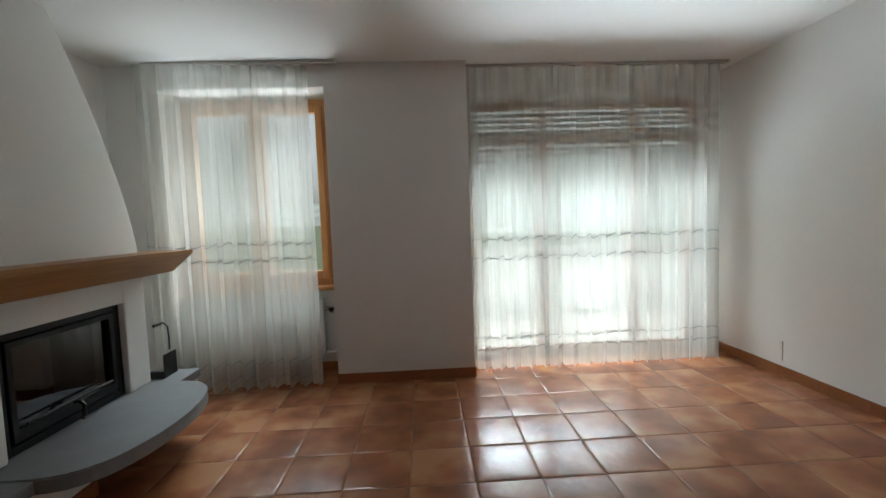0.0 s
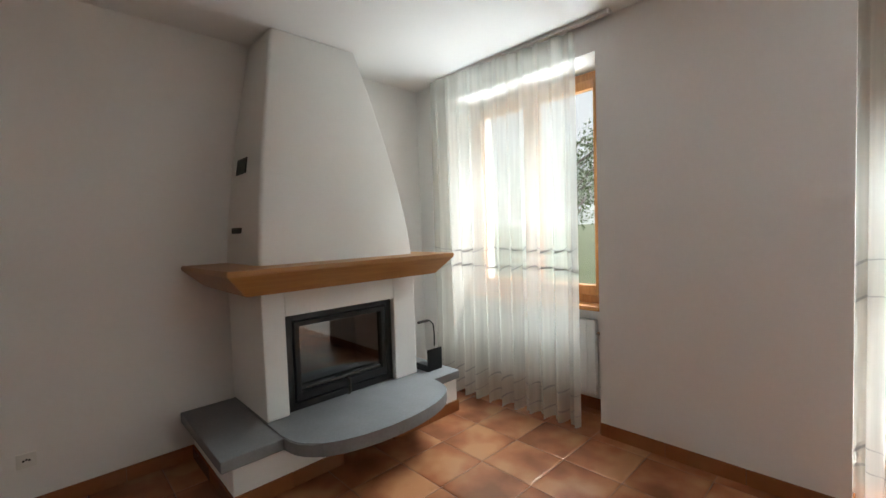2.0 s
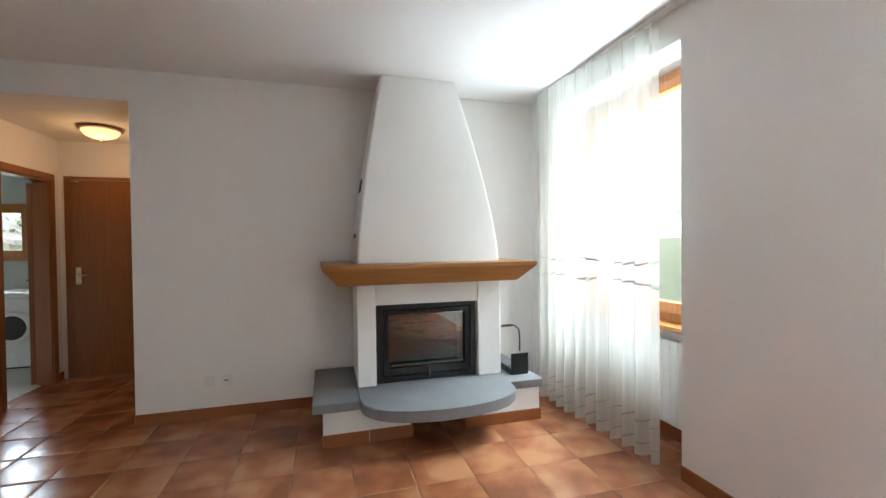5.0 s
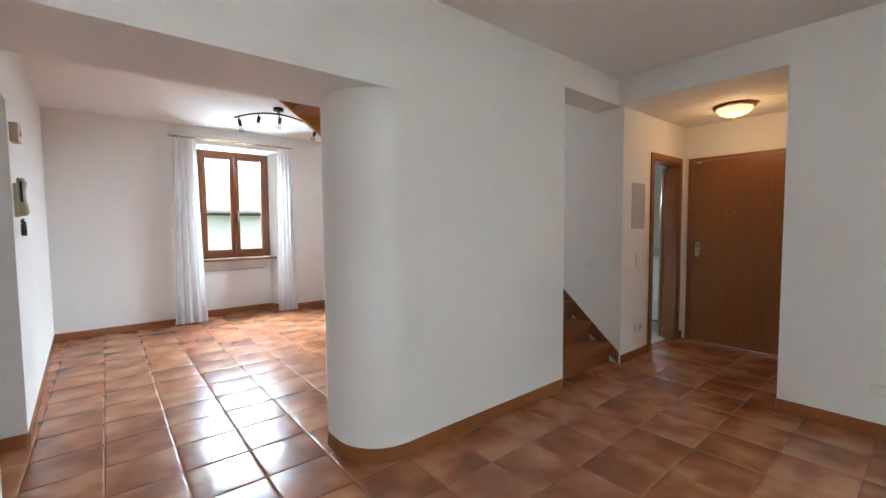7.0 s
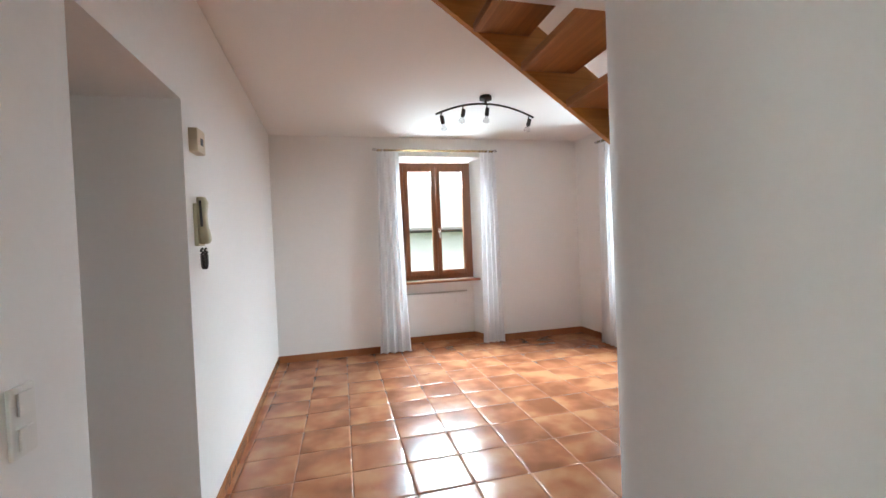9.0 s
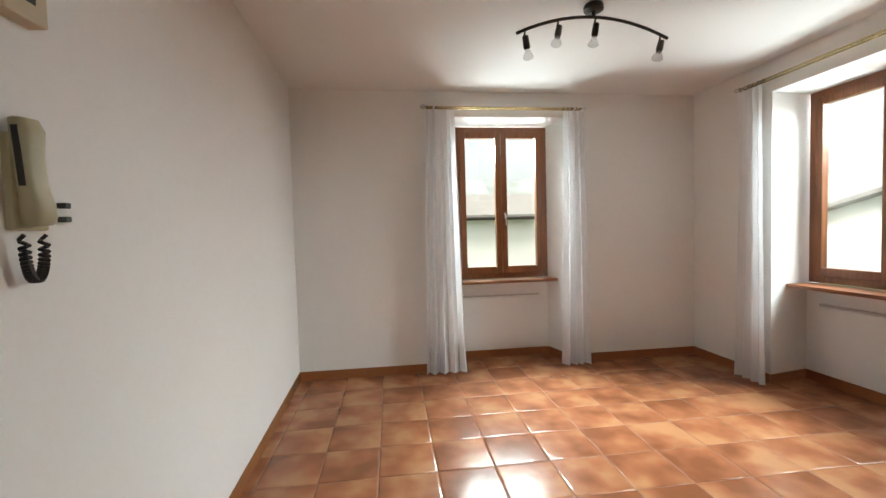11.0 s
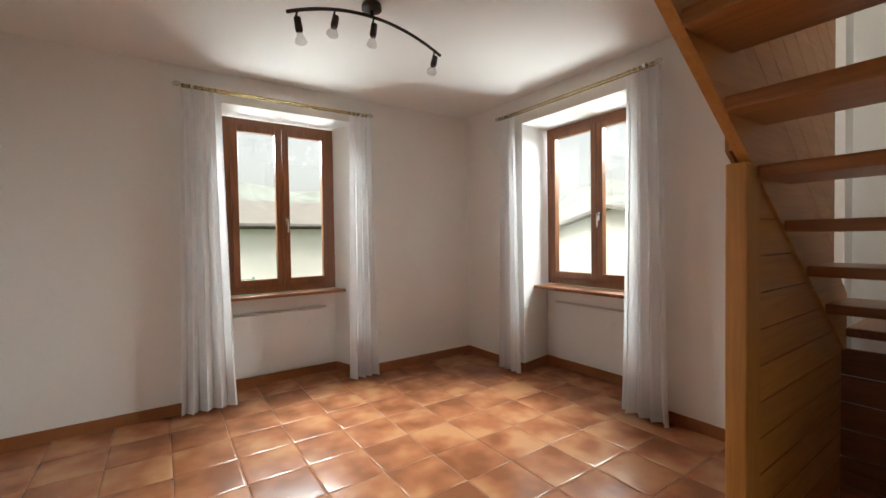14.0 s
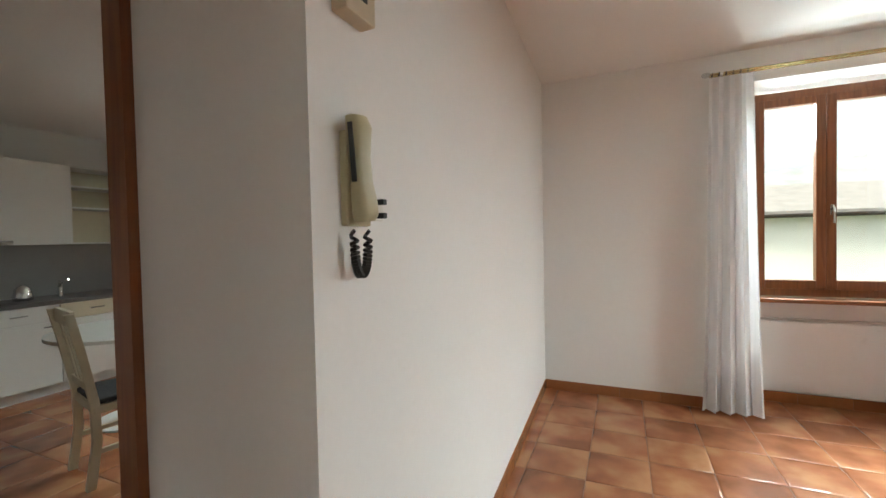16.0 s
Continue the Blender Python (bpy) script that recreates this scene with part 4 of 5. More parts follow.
plate("wall_socket", "white blank wall plate low on the wall", 0.075, 0.075, pose(-2.62, 0.465, 0.292, 0, 0, 90), "blank")
plate("wall_socket", "white wall socket low on the wall", 0.075, 0.075, pose(-2.62, 0.592, 0.292, 0, 0, 90), "socket")
plate("wall_socket", "white wall socket low on the hall wall", 0.07, 0.075, pose(-3.03, -1.267, 0.30, 0, 0, 180), "blank")
plate("wall_socket", "white wall socket low on the hall wall", 0.07, 0.075, pose(-3.125, -1.267, 0.30, 0, 0, 180), "socket")
plate("light_switch", "white double light switch on the hall wall", 0.07, 0.15, pose(-3.01, -1.267, 1.0, 0, 0, 180), "switch")
plate("light_switch", "white double light switch on the passage wall", 0.075, 0.155, pose(1.545, -1.825, 1.055, 0, 0, -90), "switch")
plate("wall_socket", "white wall socket low on the passage wall", 0.075, 0.075, pose(1.545, -1.90, 0.21, 0, 0, -90), "blank")
plate("wall_socket", "white plate on the stairwell wall", 0.075, 0.075, pose(-2.71, -1.60, 0.95, 0, 0, 90), "blank")
plate("cable_box", "small white cable plate low on the wall", 0.03, 0.16, pose(EAST, 2.98, 0.21, 0, 0, -90), "blank")

# ---- intercom phone and thermostat ----
ph = thing("intercom_phone", "cream wall intercom handset with black coiled cord", "intercom phone")
part("base", B(-0.045, 0.045, -0.022, 0, -0.10, 0.115, bevel=0.006), CREAM_PLASTIC, ph)
secs = []
for z, y, d, w in ((0.150, -0.040, 0.008, 0.018), (0.146, -0.045, 0.018, 0.026), (0.12, -0.050, 0.024, 0.029), (0.06, -0.045, 0.020, 0.027), (0.0, -0.046, 0.020, 0.027), (-0.04, -0.050, 0.024, 0.029), (-0.075, -0.050, 0.026, 0.029), (-0.09, -0.047, 0.018, 0.026)):
    secs.append([(w * math.copysign(abs(math.cos(a)) ** 0.6, math.cos(a)), y + d * math.copysign(abs(math.sin(a)) ** 0.6, math.sin(a)), z) for a in [2 * math.pi * (k + 0.5) / 14 for k in range(14)]])
hs = part("handset", rings(bmesh.new(), secs[::-1]), CREAM_PLASTIC, ph, "cream handset", smooth=True)
hs.matrix_basis = pose(-0.010, 0.010, 0, 0, -5, 0)
part("groove", B(-0.031, -0.027, -0.054, -0.042, 0.0, 0.13), BLACK_PLASTIC, hs, "dark groove")
pts = []
for k in range(150):
    s = k / 149
    a = math.pi * s
    cx, cz = -0.016 + 0.026 * math.cos(a), -0.11 - 0.105 * math.sin(a) ** 0.6
    pts.append((cx + 0.008 * math.cos(k * 1.25), -0.035 + 0.008 * math.sin(k * 1.25), cz))
part("cord", tube(bmesh.new(), pts, 0.0045, 6), BLACK_PLASTIC, ph, "black coiled cord", smooth=True)
bp_ = part("button_plate", B(0.045, 0.112, -0.012, 0, -0.085, -0.025, bevel=0.002), WHITE_PLASTIC, ph, "white button plate")
for z in (-0.038, -0.072):
    part("button", B(0.080, 0.097, -0.034, -0.012, z - 0.007, z + 0.007, bevel=0.002), BLACK_PLASTIC, bp_, "dark push button")
put(ph, 1.5495, -3.065, 1.54, 0, 0, -91.7)
tb = thing("chime_box", "beige plastic door chime box on the wall", "door chime")
part("case", B(-0.055, 0.055, -0.045, 0, -0.06, 0.06, bevel=0.006), BEIGE_PLASTIC, tb)
part("grille", B(-0.015, 0.02, -0.047, -0.044, -0.02, 0.015), BLACK_PLASTIC, tb, "dark slot")
put(tb, 1.5495, -3.06, 1.97, 0, 0, -91.7)

# ---- spot lamp ----
sp = thing("spot_bar_lamp", "curved dark metal ceiling bar with four reflector spots, unlit", "ceiling spotlight")
part("canopy", lathe(bmesh.new(), [(0.055, 0), (0.06, -0.01), (0.06, -0.035), (0.045, -0.042)], 24), DARK_METAL, sp, smooth=True)
part("stem", lathe(bmesh.new(), [(0.012, -0.03), (0.012, -0.08)], 10), DARK_METAL, sp)


def bar_at(s):
    return Vector((0.475 * s, 0.0, -0.075 - 0.105 * s * s))


part("bar", tube(bmesh.new(), [bar_at(-1.05 + 2.1 * k / 24) for k in range(25)], 0.010), DARK_METAL, sp, smooth=True)
for s, tx, ty in ((-0.95, 12, -22), (-0.03, -8, -6), (0.48, 14, -16), (0.93, -10, 12)):
    p = bar_at(s)
    m = Matrix.Translation(p + Vector((0, 0, -0.055))) @ pose(0, 0, 0, tx, ty, 0)
    hd = part("spot", lathe(bmesh.new(), [(0.012, 0.02), (0.019, 0.015), (0.021, -0.045), (0.017, -0.06)], 14, m=m), DARK_METAL, sp, smooth=True)
    part("arm", tube(bmesh.new(), [p, p + Vector((0.004, 0, -0.02)), p + Vector((0.012, 0, -0.045))], 0.006), DARK_METAL, hd, smooth=True)
    part("bulb", lathe(bmesh.new(), [(0.014, -0.058), (0.016, -0.072), (0.030, -0.098), (0.034, -0.112), (0.022, -0.122), (0.004, -0.126)], 16, m=m), BULB, hd, "clear reflector bulb", smooth=True)
put(sp, -0.58, -4.50, FC)

# ---- staircase ----
st = thing("staircase", "open wooden staircase with boarded side, winding up to the ceiling", "staircase")
SY0, SY1 = -2.775, -2.735


def edge_z(x):
    return 0.90 + 0.7083 * (x + 2.11)


def stringer(y0, y1, name="stringer"):
    bm = extrude_xz(bmesh.new(), [(-2.28, edge_z(-2.28)), (0.62, edge_z(0.62)), (0.62, edge_z(0.62) + 0.30), (-2.28, edge_z(-2.28) + 0.30)], y0, y1)
    part(name, bm, PINE_X, st)


stringer(SY0 + 0.005, SY1)
stringer(-1.93, -1.89)
rise, run = 0.182, 0.257
for k in range(11):
    z = 0.182 * 6 - 0.03 + rise * k
    xc = -2.11 + (z - 0.90 - 0.13) / 0.7083
    part("tread", B(xc - 0.165, xc + 0.145, SY1, -1.93, z - 0.045, z, bevel=0.008), STAIR_Y, st)
# winders and lower steps from the living room
ys = [-1.38, -1.59, -1.80, -2.02, -2.25]
for k in range(5):
    z = 0.182 * (k + 1)
    y1, y0 = ys[k], (ys[k + 1] - 0.03 if k < 4 else SY1)
    if k == 4:
        part("tread", B(-2.705, -2.26, y0, y1, z - 0.045, z, bevel=0.008), DARK_X, st)
    else:
        part("tread", B(-2.705, -1.78, y0, y1 + 0.02, z - 0.045, z, bevel=0.008), DARK_X, st)
        part("riser", B(-2.705, -1.78, y1 - 0.02, y1, z - 0.182, z - 0.045), DARK_X, st)
bm = bmesh.new()
v = [(-1.283, 0.002), (-1.283, 0.115), (-2.12, 0.85), (-2.12, 0.66)]
a = [bm.verts.new((-2.708, y, z)) for y, z in v]
b = [bm.verts.new((-2.692, y, z)) for y, z in v]
bm.faces.new(a), bm.faces.new(b[::-1])
for i in range(4):
    bm.faces.new((a[i], b[i], b[(i + 1) % 4], a[(i + 1) % 4]))
bmesh.ops.recalc_face_normals(bm, faces=bm.faces)
part("wall_string", bm, DARK_Y, st)
# closed front under the winders, of horizontal boards
for k in range(6):
    part("front_board", B(-2.272, -2.25, -2.786, -1.94, 0.004 + 0.135 * k, 0.135 * k + 0.132, bevel=0.003), DARK_Y, st)
# post and slanting boards of the side
part("post", B(-1.19, -1.07, -2.80, -2.735, 0.002, edge_z(-1.13) + 0.02, bevel=0.006), PINE_Z, st, "light wooden post")


def clip(poly, inside, cut):
    out = []
    for i, p in enumerate(poly):
        q = poly[(i + 1) % len(poly)]
        if inside(p):
            out.append(p)
        if inside(p) != inside(q):
            out.append(cut(p, q))
    return out


def board(x0, x1, off, w, ztop, slope, y0, y1):
    """One slanting board, cut to the panel's sides, its foot and its top edge."""
    g = 0.0025
    poly = [(x0, off + slope * (x0 - x0) + g), (x1, off + slope * (x1 - x0) + g), (x1, off + slope * (x1 - x0) + w - g), (x0, off + w - g)]

    def cutter(f):
        def c(p, q):
            a, b = f(p), f(q)
            t = a / (a - b)
            return (p[0] + t * (q[0] - p[0]), p[1] + t * (q[1] - p[1]))
        return c
    for f in (lambda p: p[1] - 0.004, lambda p: ztop(p[0]) - p[1]):
        if len(poly) < 3:
            return None
        poly = clip(poly, lambda p: f(p) >= 0, cutter(f))
    if len(poly) < 3:
        return None
    return extrude_xz(bmesh.new(), poly, y0, y1)


for k in range(0, 14):
    bm = board(-2.25, -1.19, 0.13 * k, 0.13, lambda x: edge_z(x) + 0.02, 0.0, -2.768, -2.748)
    if bm:
        part("board", bm, PINE_X, st)
part("backing", extrude_xz(bmesh.new(), [(-2.25, 0.004), (-1.19, 0.004), (-1.19, edge_z(-1.19)), (-2.25, edge_z(-2.25))], -2.785, -2.769), STAIR_X, st)
part("upper_backing", extrude_xz(bmesh.new(), [(-2.25, edge_z(-2.25) + 0.02), (-1.07, edge_z(-1.07) + 0.02), (-1.07, 2.795), (-2.25, 2.795)], -2.80, -2.788), STAIR_X, st)
for k in range(-4, 18):
    bm = board(-2.25, -1.07, 0.16 * k, 0.16, lambda x: 2.79, 0.75, -2.7875, -2.777)
    if bm:
        bmesh.ops.bisect_plane(bm, geom=bm.verts[:] + bm.edges[:] + bm.faces[:], plane_co=(-2.11, 0, 0.92), plane_no=(-0.7083, 0, 1), clear_inner=True)
        if len(bm.faces) > 2:
            part("board", bm, PINE_X, st)

# ---- kitchen ----
def unit_front(parent, y0, y1, z0, z1, x, mat, handle=True):
    d = part("door", B(x - 0.02, x, y0 + 0.003, y1 - 0.003, z0 + 0.003, z1 - 0.003, bevel=0.003), mat, parent)
    if handle:
        part("handle", B(x - 0.035, x - 0.02, y0 + 0.05, y0 + 0.13, z1 - 0.05, z1 - 0.038, bevel=0.002), CHROME, d, "slim metal handle")


for k in range(6):
    y1 = -2.6 - 0.6 * k
    y0 = y1 - 0.6
    u = thing("base_cabinet", "white laminate kitchen base unit with drawer", "kitchen cabinet", "kitchen base units")
    part("body", B(5.94, 6.50, y0 + 0.001, y1 - 0.001, 0.10, 0.86), KITCHEN_WHITE, u)
    part("plinth", B(5.99, 6.48, y0, y1, 0.0, 0.10), KITCHEN_WHITE, u)
    unit_front(u, y0, y1, 0.10, 0.70, 5.94, KITCHEN_WHITE)
    dw = part("drawer_front", B(5.92, 5.94, y0 + 0.003, y1 - 0.003, 0.706, 0.856, bevel=0.003), CREAM_PAINT if k == 3 else KITCHEN_WHITE, u)
    part("handle", B(5.905, 5.92, y0 + 0.24, y0 + 0.36, 0.78, 0.79), CHROME, dw)
solid("worktop", B(5.90, 6.50, -6.2, -2.6, 0.86, 0.90, bevel=0.004), WORKTOP, "dark grey kitchen worktop on the white units", "worktop")
solid("splashback", B(6.488, 6.499, -6.2, -2.6, 0.90, 1.43), BACKSPLASH, "grey tiled kitchen splashback", "splashback")
for k in range(4):
    y1 = -2.22 - 0.6 * k
    u = thing("wall_cabinet", "white laminate kitchen wall unit", "kitchen cabinet", "kitchen wall units")
    part("body", B(6.17, 6.498, y1 - 0.599, y1 - 0.001, 1.43, 2.24), KITCHEN_WHITE, u)
    unit_front(u, y1 - 0.6, y1, 1.43, 2.24, 6.17, KITCHEN_WHITE, False)
    part("handle", B(6.135, 6.15, y1 - 0.15, y1 - 0.07, 1.455, 1.467), CHROME, u)
os_ = thing("open_shelf", "white open kitchen wall shelf, empty", "shelf unit")
part("back", B(6.48, 6.498, -5.32, -4.62, 1.43, 2.24), CREAM_PAINT, os_)
for y0, y1 in ((-4.64, -4.622), (-5.32, -5.302)):
    part("side", B(6.17, 6.48, y0, y1, 1.43, 2.24), KITCHEN_WHITE, os_)
for z in (1.43, 1.80, 2.02, 2.222):
    part("shelf", B(6.17, 6.48, -5.30, -4.64, z, z + 0.018), KITCHEN_WHITE, os_)
tp = thing("kitchen_tap", "chrome kitchen mixer tap on the worktop", "tap")
part("body", lathe(bmesh.new(), [(0.025, 0), (0.025, 0.01), (0.02, 0.02), (0.02, 0.11), (0.01, 0.13)], 14), CHROME, tp, smooth=True)
part("spout", tube(bmesh.new(), [(0, 0, 0.09), (-0.06, 0.03, 0.15), (-0.14, 0.06, 0.16), (-0.18, 0.08, 0.14)], 0.011), CHROME, tp, smooth=True)
part("lever", tube(bmesh.new(), [(0, 0, 0.125), (-0.03, -0.02, 0.155), (-0.09, -0.03, 0.17)], 0.007), CHROME, tp, smooth=True)
put(tp, 6.25, -4.55, 0.90)
solid("kettle", lathe(bmesh.new(), [(0.07, 0), (0.075, 0.03), (0.06, 0.11), (0.03, 0.14), (0.01, 0.15)], 18, at=(6.22, -4.25, 0.90)), CHROME, "small shiny kettle on the worktop", "kettle", smooth=True)


def chair(label):
    c = thing("dining_chair", label, "chair")
    part("seat_frame", B(-0.20, 0.20, -0.20, 0.20, 0.40, 0.445, bevel=0.008), CREAM_PAINT, c)
    part("seat", B(-0.19, 0.19, -0.19, 0.19, 0.445, 0.475, bevel=0.012), SEAT_BLACK, c, "black upholstered seat")
    for x in (-0.18, 0.18):
        part("leg", rings(bmesh.new(), [[(x - 0.015, -0.19, 0), (x + 0.015, -0.19, 0), (x + 0.015, -0.16, 0), (x - 0.015, -0.16, 0)], [(x - 0.02, -0.20, 0.40), (x + 0.02, -0.20, 0.40), (x + 0.02, -0.16, 0.40), (x - 0.02, -0.16, 0.40)]]), CREAM_PAINT, c)
        part("back_leg", rings(bmesh.new(), [[(x - 0.018, y - 0.02, z), (x + 0.018, y - 0.02, z), (x + 0.018, y + 0.02, z), (x - 0.018, y + 0.02, z)] for y, z in ((0.22, 0), (0.185, 0.25), (0.19, 0.46), (0.24, 0.75), (0.28, 0.95))]), CREAM_PAINT, c)
    for z, h, y in ((0.88, 0.08, 0.262), (0.52, 0.04, 0.20)):
        part("back_rail", B(-0.165, 0.165, y - 0.012, y + 0.012, z, z + h, bevel=0.004), CREAM_PAINT, c)
    for x in (-0.08, 0.0, 0.08):
        part("slat", rings(bmesh.new(), [[(x - 0.022, y - 0.006, z), (x + 0.022, y - 0.006, z), (x + 0.022, y + 0.006, z), (x - 0.022, y + 0.006, z)] for y, z in ((0.20, 0.555), (0.225, 0.70), (0.262, 0.885))]), CREAM_PAINT, c)
    for x in (-0.18, 0.18):
        part("stretcher", B(x - 0.01, x + 0.01, -0.17, 0.19, 0.18, 0.205), CREAM_PAINT, c)
    return c


ch = put(chair("cream wooden chair with slatted back and black seat, beside the table"), 3.93, -3.86, 0, 0, 0, -13)
ch.scale = (1.08, 1.08, 1.08)
tbl = thing("round_table", "round white kitchen table on a single pedestal", "table")
part("tabletop", lathe(bmesh.new(), [(0.52, 0.72), (0.55, 0.725), (0.55, 0.75), (0.53, 0.755)], 40), KITCHEN_WHITE, tbl, smooth=True)
part("pedestal", lathe(bmesh.new(), [(0.06, 0.03), (0.045, 0.1), (0.045, 0.6), (0.09, 0.72)], 20), KITCHEN_WHITE, tbl, smooth=True)
part("foot", lathe(bmesh.new(), [(0.28, 0.0), (0.28, 0.015), (0.06, 0.04)], 30), KITCHEN_WHITE, tbl, smooth=True)
put(tbl, 4.62, -4.32, 0)

# ---- outside ----
bm = bmesh.new()
bmesh.ops.create_grid(bm, x_segments=60, y_segments=60, size=900)
for v in bm.verts:
    d = v.co.length
    v.co.z = -0.55 if d < 60 else -0.55 + (d - 60) * 0.01
solid("ground", bm, GRASS, "green lawn and fields around the house", "ground", S)
solid("pavement", B(-0.2, 8, 3.9, 6.2, -0.5, -0.06), TERRACE, "pale paved terrace", "terrace", S)
par = thing("parapet", "white rendered terrace parapet wall", "parapet")
part("wall", B(-0.2, 6.0, 6.0, 6.2, -0.06, 0.86), RENDERED, par)
part("coping", B(-0.25, 6.05, 5.96, 6.24, 0.86, 0.92, bevel=0.01), TERRACE, par, "pale stone coping")


def ridge(name, cx, cy, length, height, depth, yaw, seed):
    rng = random.Random(seed)
    bm = bmesh.new()
    n = 70
    rows = []
    for j, (dep, f) in enumerate(((0, 0), (0.25, 0.55), (0.5, 1.0), (1.0, 0.9))):
        rows.append([bm.verts.new(((i / n - 0.5) * length, dep * depth, -1 + f * height * (0.55 + 0.45 * noise.noise((i * 0.09 + seed, seed, 0))) + f * rng.uniform(0, height * 0.03))) for i in range(n + 1)])
    for a, b in zip(rows, rows[1:]):
        for i in range(n):
            bm.faces.new((a[i], a[i + 1], b[i + 1], b[i]))
    o = solid(name, bm, HILL, "distant wooded hillside, haze painted into its pale colour", "hill", S)
    put(o, cx, cy, 0, 0, 0, yaw)


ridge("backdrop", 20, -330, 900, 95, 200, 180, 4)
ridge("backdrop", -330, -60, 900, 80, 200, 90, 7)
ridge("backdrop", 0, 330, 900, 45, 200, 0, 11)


def house(label, w, d, h, roof_h, m, seed=0, wins=3):
    hs_ = thing("house", label, "house", "houses outside")
    pent = [(-d / 2, -0.6), (d / 2, -0.6), (d / 2, h), (0, h + roof_h), (-d / 2, h)]
    part("wall", rings(bmesh.new(), [[(x, y, z) for y, z in pent] for x in (-w / 2, w / 2)]), RENDERED, hs_)
    o, k = 0.5, roof_h / (d / 2)
    bm = bmesh.new()
    for e in (-1, 1):
        lip = [(0, h + roof_h + 0.01), (e * (d / 2 + o), h - o * k + 0.01), (e * (d / 2 + o), h - o * k + 0.17), (0, h + roof_h + 0.17)]
        rings(bm, [[(x, y, z) for y, z in lip] for x in (-w / 2 - o, w / 2 + o)])
    rf = part("roof", bm, ROOF, hs_, "grey-brown pitched roof")
    part("gutter", tube(bmesh.new(), [(-w / 2 - o, -d / 2 - o - 0.05, h - o * k), (w / 2 + o, -d / 2 - o - 0.05, h - o * k)], 0.07), DARK_METAL, rf)
    part("chimney", B(w * 0.2, w * 0.2 + 0.6, -0.3, 0.3, h + roof_h * 0.5, h + roof_h + 0.7), RENDERED, rf)
    part("downpipe", tube(bmesh.new(), [(w / 2 - 0.4, -d / 2 - 0.1, -0.5), (w / 2 - 0.4, -d / 2 - 0.1, h)], 0.06), DARK_METAL, hs_)
    for k in range(wins):
        x = -w / 2 + w * (k + 0.5) / wins
        wd = part("window", B(x - 0.45, x + 0.45, -d / 2 - 0.03, -d / 2 + 0.02, 0.6, 1.8), DARK_Z, hs_)
        part("pane", B(x - 0.37, x + 0.37, -d / 2 - 0.04, -d / 2 - 0.03, 0.68, 1.72), BLACK, wd)
    hs_.matrix_basis = m
    return hs_


house("low pale rendered house with grey-brown roof", 11, 7, 2.1, 1.1, pose(-7.0, -24, 0, 0, 0, 182), wins=0)
house("pale rendered house behind the garden", 10, 8, 4.2, 2.2, pose(3, -48, 0, 0, 0, 175))
house("white gabled house near the garden", 8, 9, 1.55, 1.05, pose(-20, -12.5, 0, 0, 0, -6), wins=0)


def tree(label, height, spread, m, seed, leafy=True):
    rng = random.Random(seed)
    t = thing("tree", label, "tree", "trees outside")
    bm = bmesh.new()
    tips = []
    tr = [(0, 0, -0.6), (0.05, 0.02, height * 0.2), (0.0, 0.05, height * 0.45), (0.06, 0.0, height * 0.8)]
    rings(bm, [[(x + r * math.cos(a), y + r * math.sin(a), z) for a in [2 * math.pi * k / 8 for k in range(8)]] for (x, y, z), r in zip(tr, (0.16, 0.12, 0.08, 0.02))])
    for k in range(16):
        z0 = height * rng.uniform(0.2, 0.7)
        a, L = rng.uniform(0, 6.28), spread * rng.uniform(0.5, 1.0)
        p = [(0, 0, z0), (L * 0.5 * math.cos(a), L * 0.5 * math.sin(a), z0 + L * 0.35), (L * math.cos(a + 0.2), L * math.sin(a + 0.2), z0 + L * 0.8)]
        tube(bm, p, 0.03, 5)
        tips += [Vector(p[1]), Vector(p[2])]
    part("trunk", bm, BARK, t)
    if leafy:
        vs, fs = [], []
        for k in range(2600):
            c = rng.choice(tips) + Vector([rng.gauss(0, spread * 0.16) for _ in range(3)])
            u, w = Vector([rng.uniform(-1, 1) for _ in range(3)]).normalized(), Vector([rng.uniform(-1, 1) for _ in range(3)]).normalized()
            s = rng.uniform(0.06, 0.13)
            i = len(vs)
            vs += [c - u * s, c + w * s * 0.5, c + u * s, c - w * s * 0.5]
            fs.append((i, i + 1, i + 2, i + 3))
        me = bpy.data.meshes.new("crown")
        me.from_pydata(vs, [], fs)
        me.materials.append(LEAF)
        cr = new("crown", me)
        cr.parent = t
        tagged(cr, "loose green leaves", kind="stuff")
    t.matrix_basis = m


tree("bare leafless garden tree", 4.6, 1.9, pose(0.6, -24, 0), 2, False)
tree("small green garden tree", 4.2, 1.2, pose(-3.4, -34, 0), 5)
tree("green tree beyond the lawn", 6.0, 2.4, pose(-8.5, 17, 0), 9)
tree("green tree beyond the lawn", 7.0, 2.6, pose(-13, 22, 0), 12)
tree("dark green garden tree", 5.5, 1.8, pose(-17, -7.8, 0), 15)
fe = thing("garden_fence", "green mesh garden fence with posts", "fence")
for k in range(8):
    part("post", tube(bmesh.new(), [(-1.5 + k * 1.0, -14.0, -0.55), (-1.5 + k * 1.0, -14.0, 0.45)], 0.03), GREEN_MESH, fe)
for k in range(7):
    part("mesh_panel", B(-1.5 + k + 0.03, -1.5 + k + 0.97, -14.01, -13.99, -0.5, 0.40), GREEN_MESH, fe)

# ---- floor tiles ----
PITCH, TX, TY = 0.346, 0.140, -3.685
h = PITCH / 2 - 0.0019


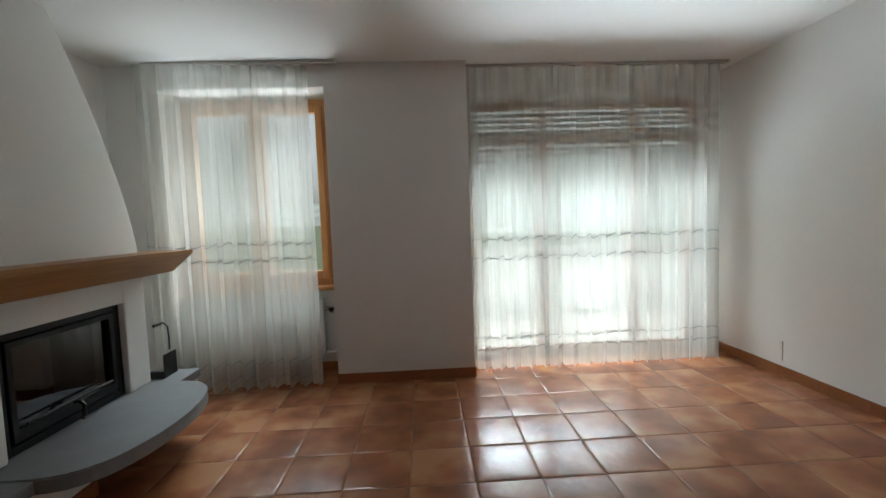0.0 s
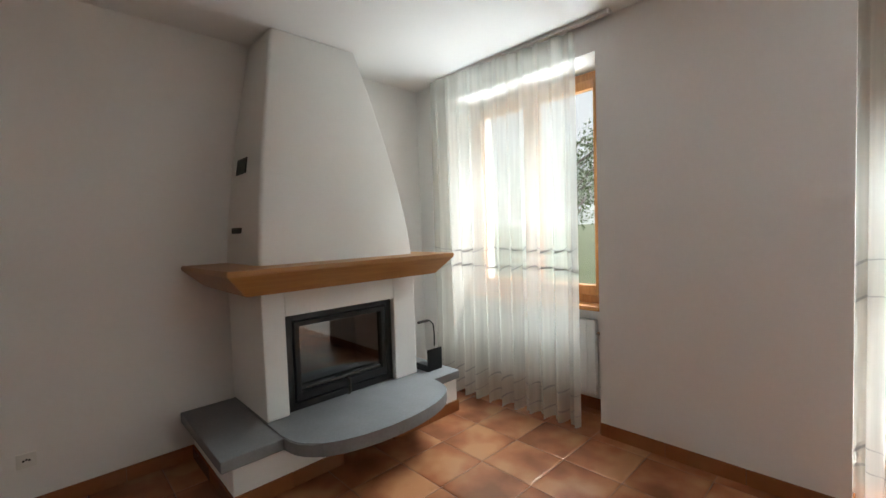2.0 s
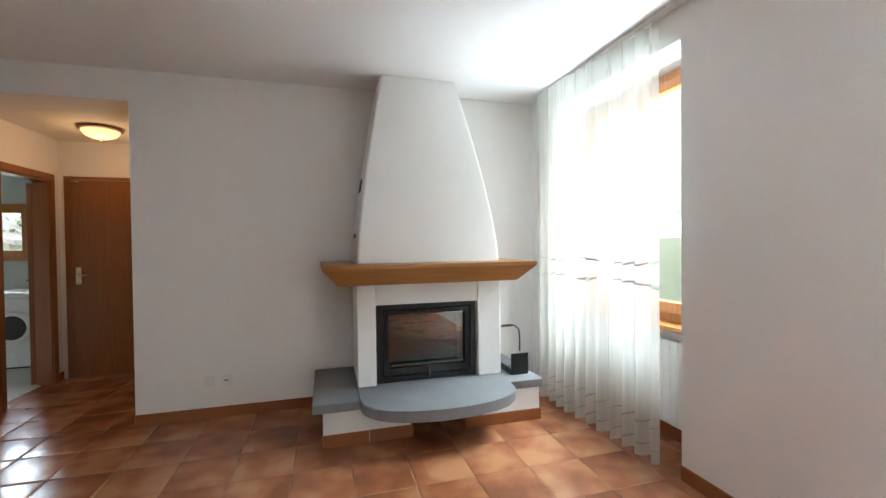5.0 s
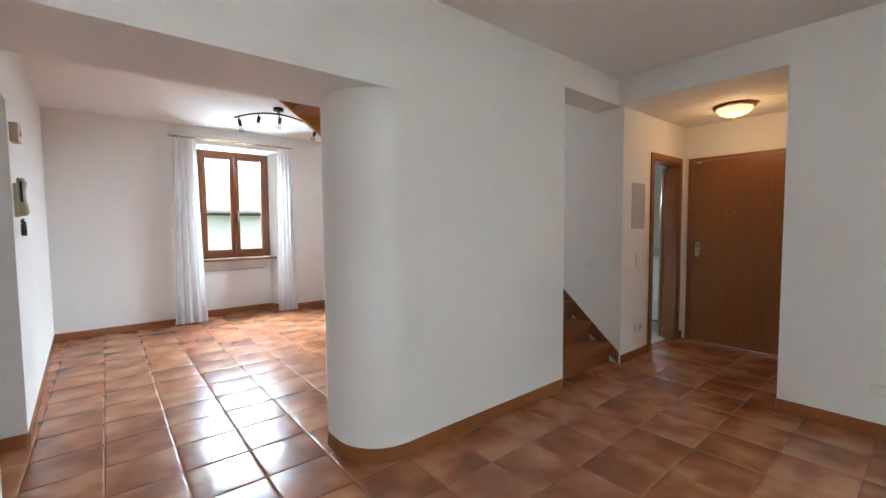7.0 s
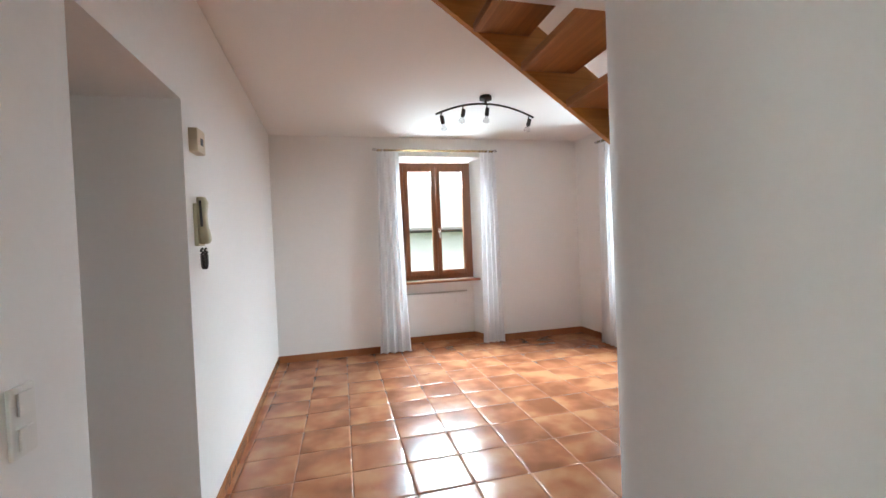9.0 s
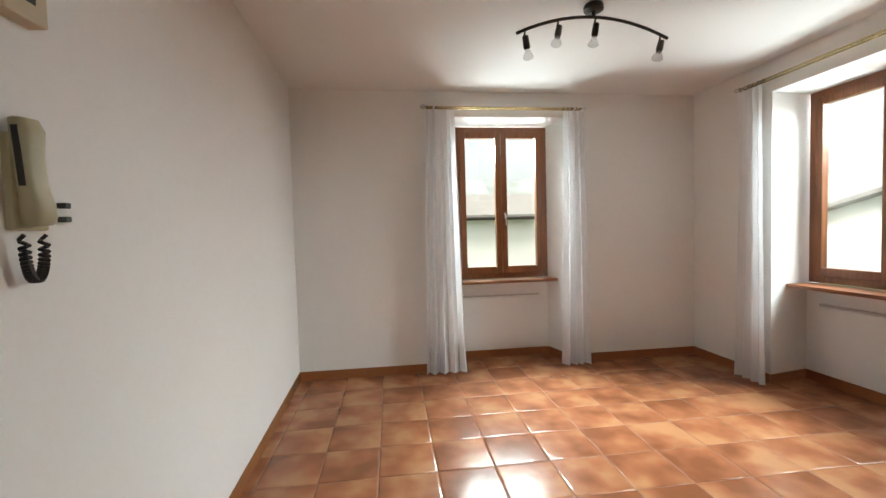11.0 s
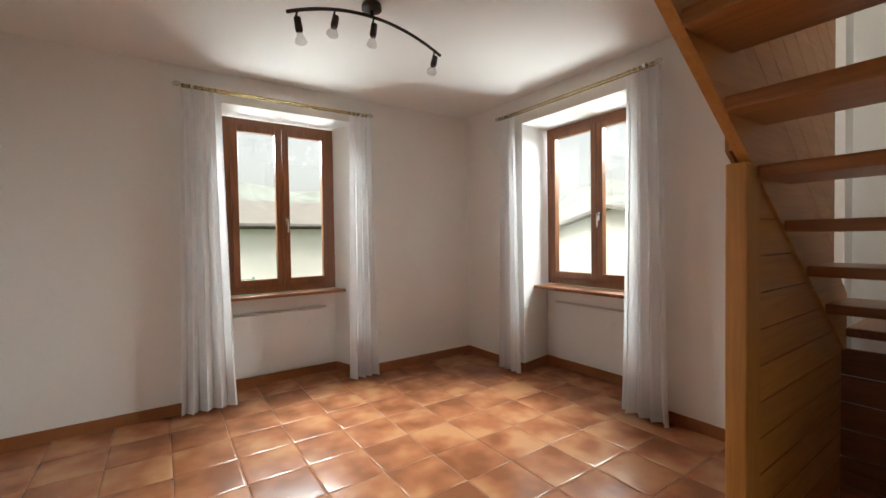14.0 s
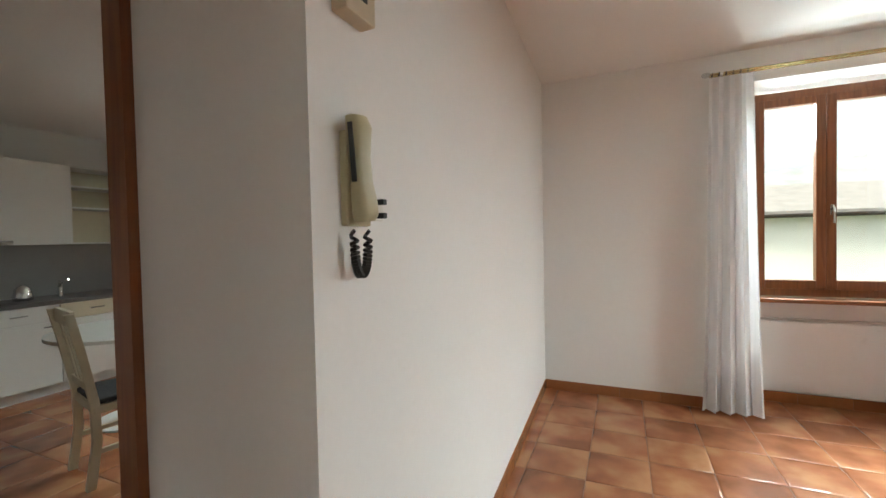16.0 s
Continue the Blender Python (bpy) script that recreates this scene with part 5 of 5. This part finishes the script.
def tile_rings(bm, cx, cy, hx, hy, zt, tx=0.0, ty=0.0):
    prev = None
    for i, z in ((0.0, -0.012), (0.0, -0.0028), (0.004, -0.0007), (0.016, 0.0)):
        ring = [bm.verts.new((cx + sx * (hx - i), cy + sy * (hy - i), zt + z + tx * sx * hx + ty * sy * hy)) for sx, sy in ((-1, -1), (1, -1), (1, 1), (-1, 1))]
        if prev:
            for k in range(4):
                bm.faces.new((prev[k], prev[(k + 1) % 4], ring[(k + 1) % 4], ring[k]))
        prev = ring
    bm.faces.new(prev)


bm = bmesh.new()
tile_rings(bm, 0, 0, h, h, 0)
tile_mesh = mesh_of("tile", bm, TILE)
for p in tile_mesh.polygons:
    p.use_smooth = True
ROOMS = [(-2.62, EAST, -1.28, 3.74), (-4.15, -2.62, -1.27, -0.04), (0.1, 1.55, -1.9, -1.28), (-2.98, 1.64, -6.47, -1.9), (1.54, 2.15, -2.92, -2.07), (2.15, 6.2, -6.3, -1.4), (-2.7, -1.7, -1.6, -1.28)]
NEAR = [(-1.9, 2.1, -1.3, 2.8), (-1.55, 1.6, -5.3, -1.3)]
rng = random.Random(4)
rest = bmesh.new()
count = 0
for i in range(-14, 20):
    for j in range(-9, 23):
        cx, cy = TX + (i + 0.5) * PITCH, TY + (j + 0.5) * PITCH
        if not any(x0 - 0.17 < cx < x1 + 0.17 and y0 - 0.17 < cy < y1 + 0.17 for x0, x1, y0, y1 in ROOMS):
            continue
        if cx < -2.85 and cy < -1.45 and cy > -3.9:
            continue
        ax, ay = rng.gauss(0, 0.045), rng.gauss(0, 0.045)
        if count < 300 and any(x0 < cx < x1 and y0 < cy < y1 for x0, x1, y0, y1 in NEAR):
            t = new("tile", tile_mesh)
            t.parent = floor
            t.matrix_basis = pose(cx, cy, 0, ax, ay, 90 * rng.randrange(4))
            count += 1
        else:
            tile_rings(rest, cx, cy, h, h, 0, radians(ay), radians(ax))
t = part("outer_tiles", rest, TILE, floor, "terracotta floor tiles")
tagged(t, kind="stuff")
for p in t.data.polygons:
    p.use_smooth = True
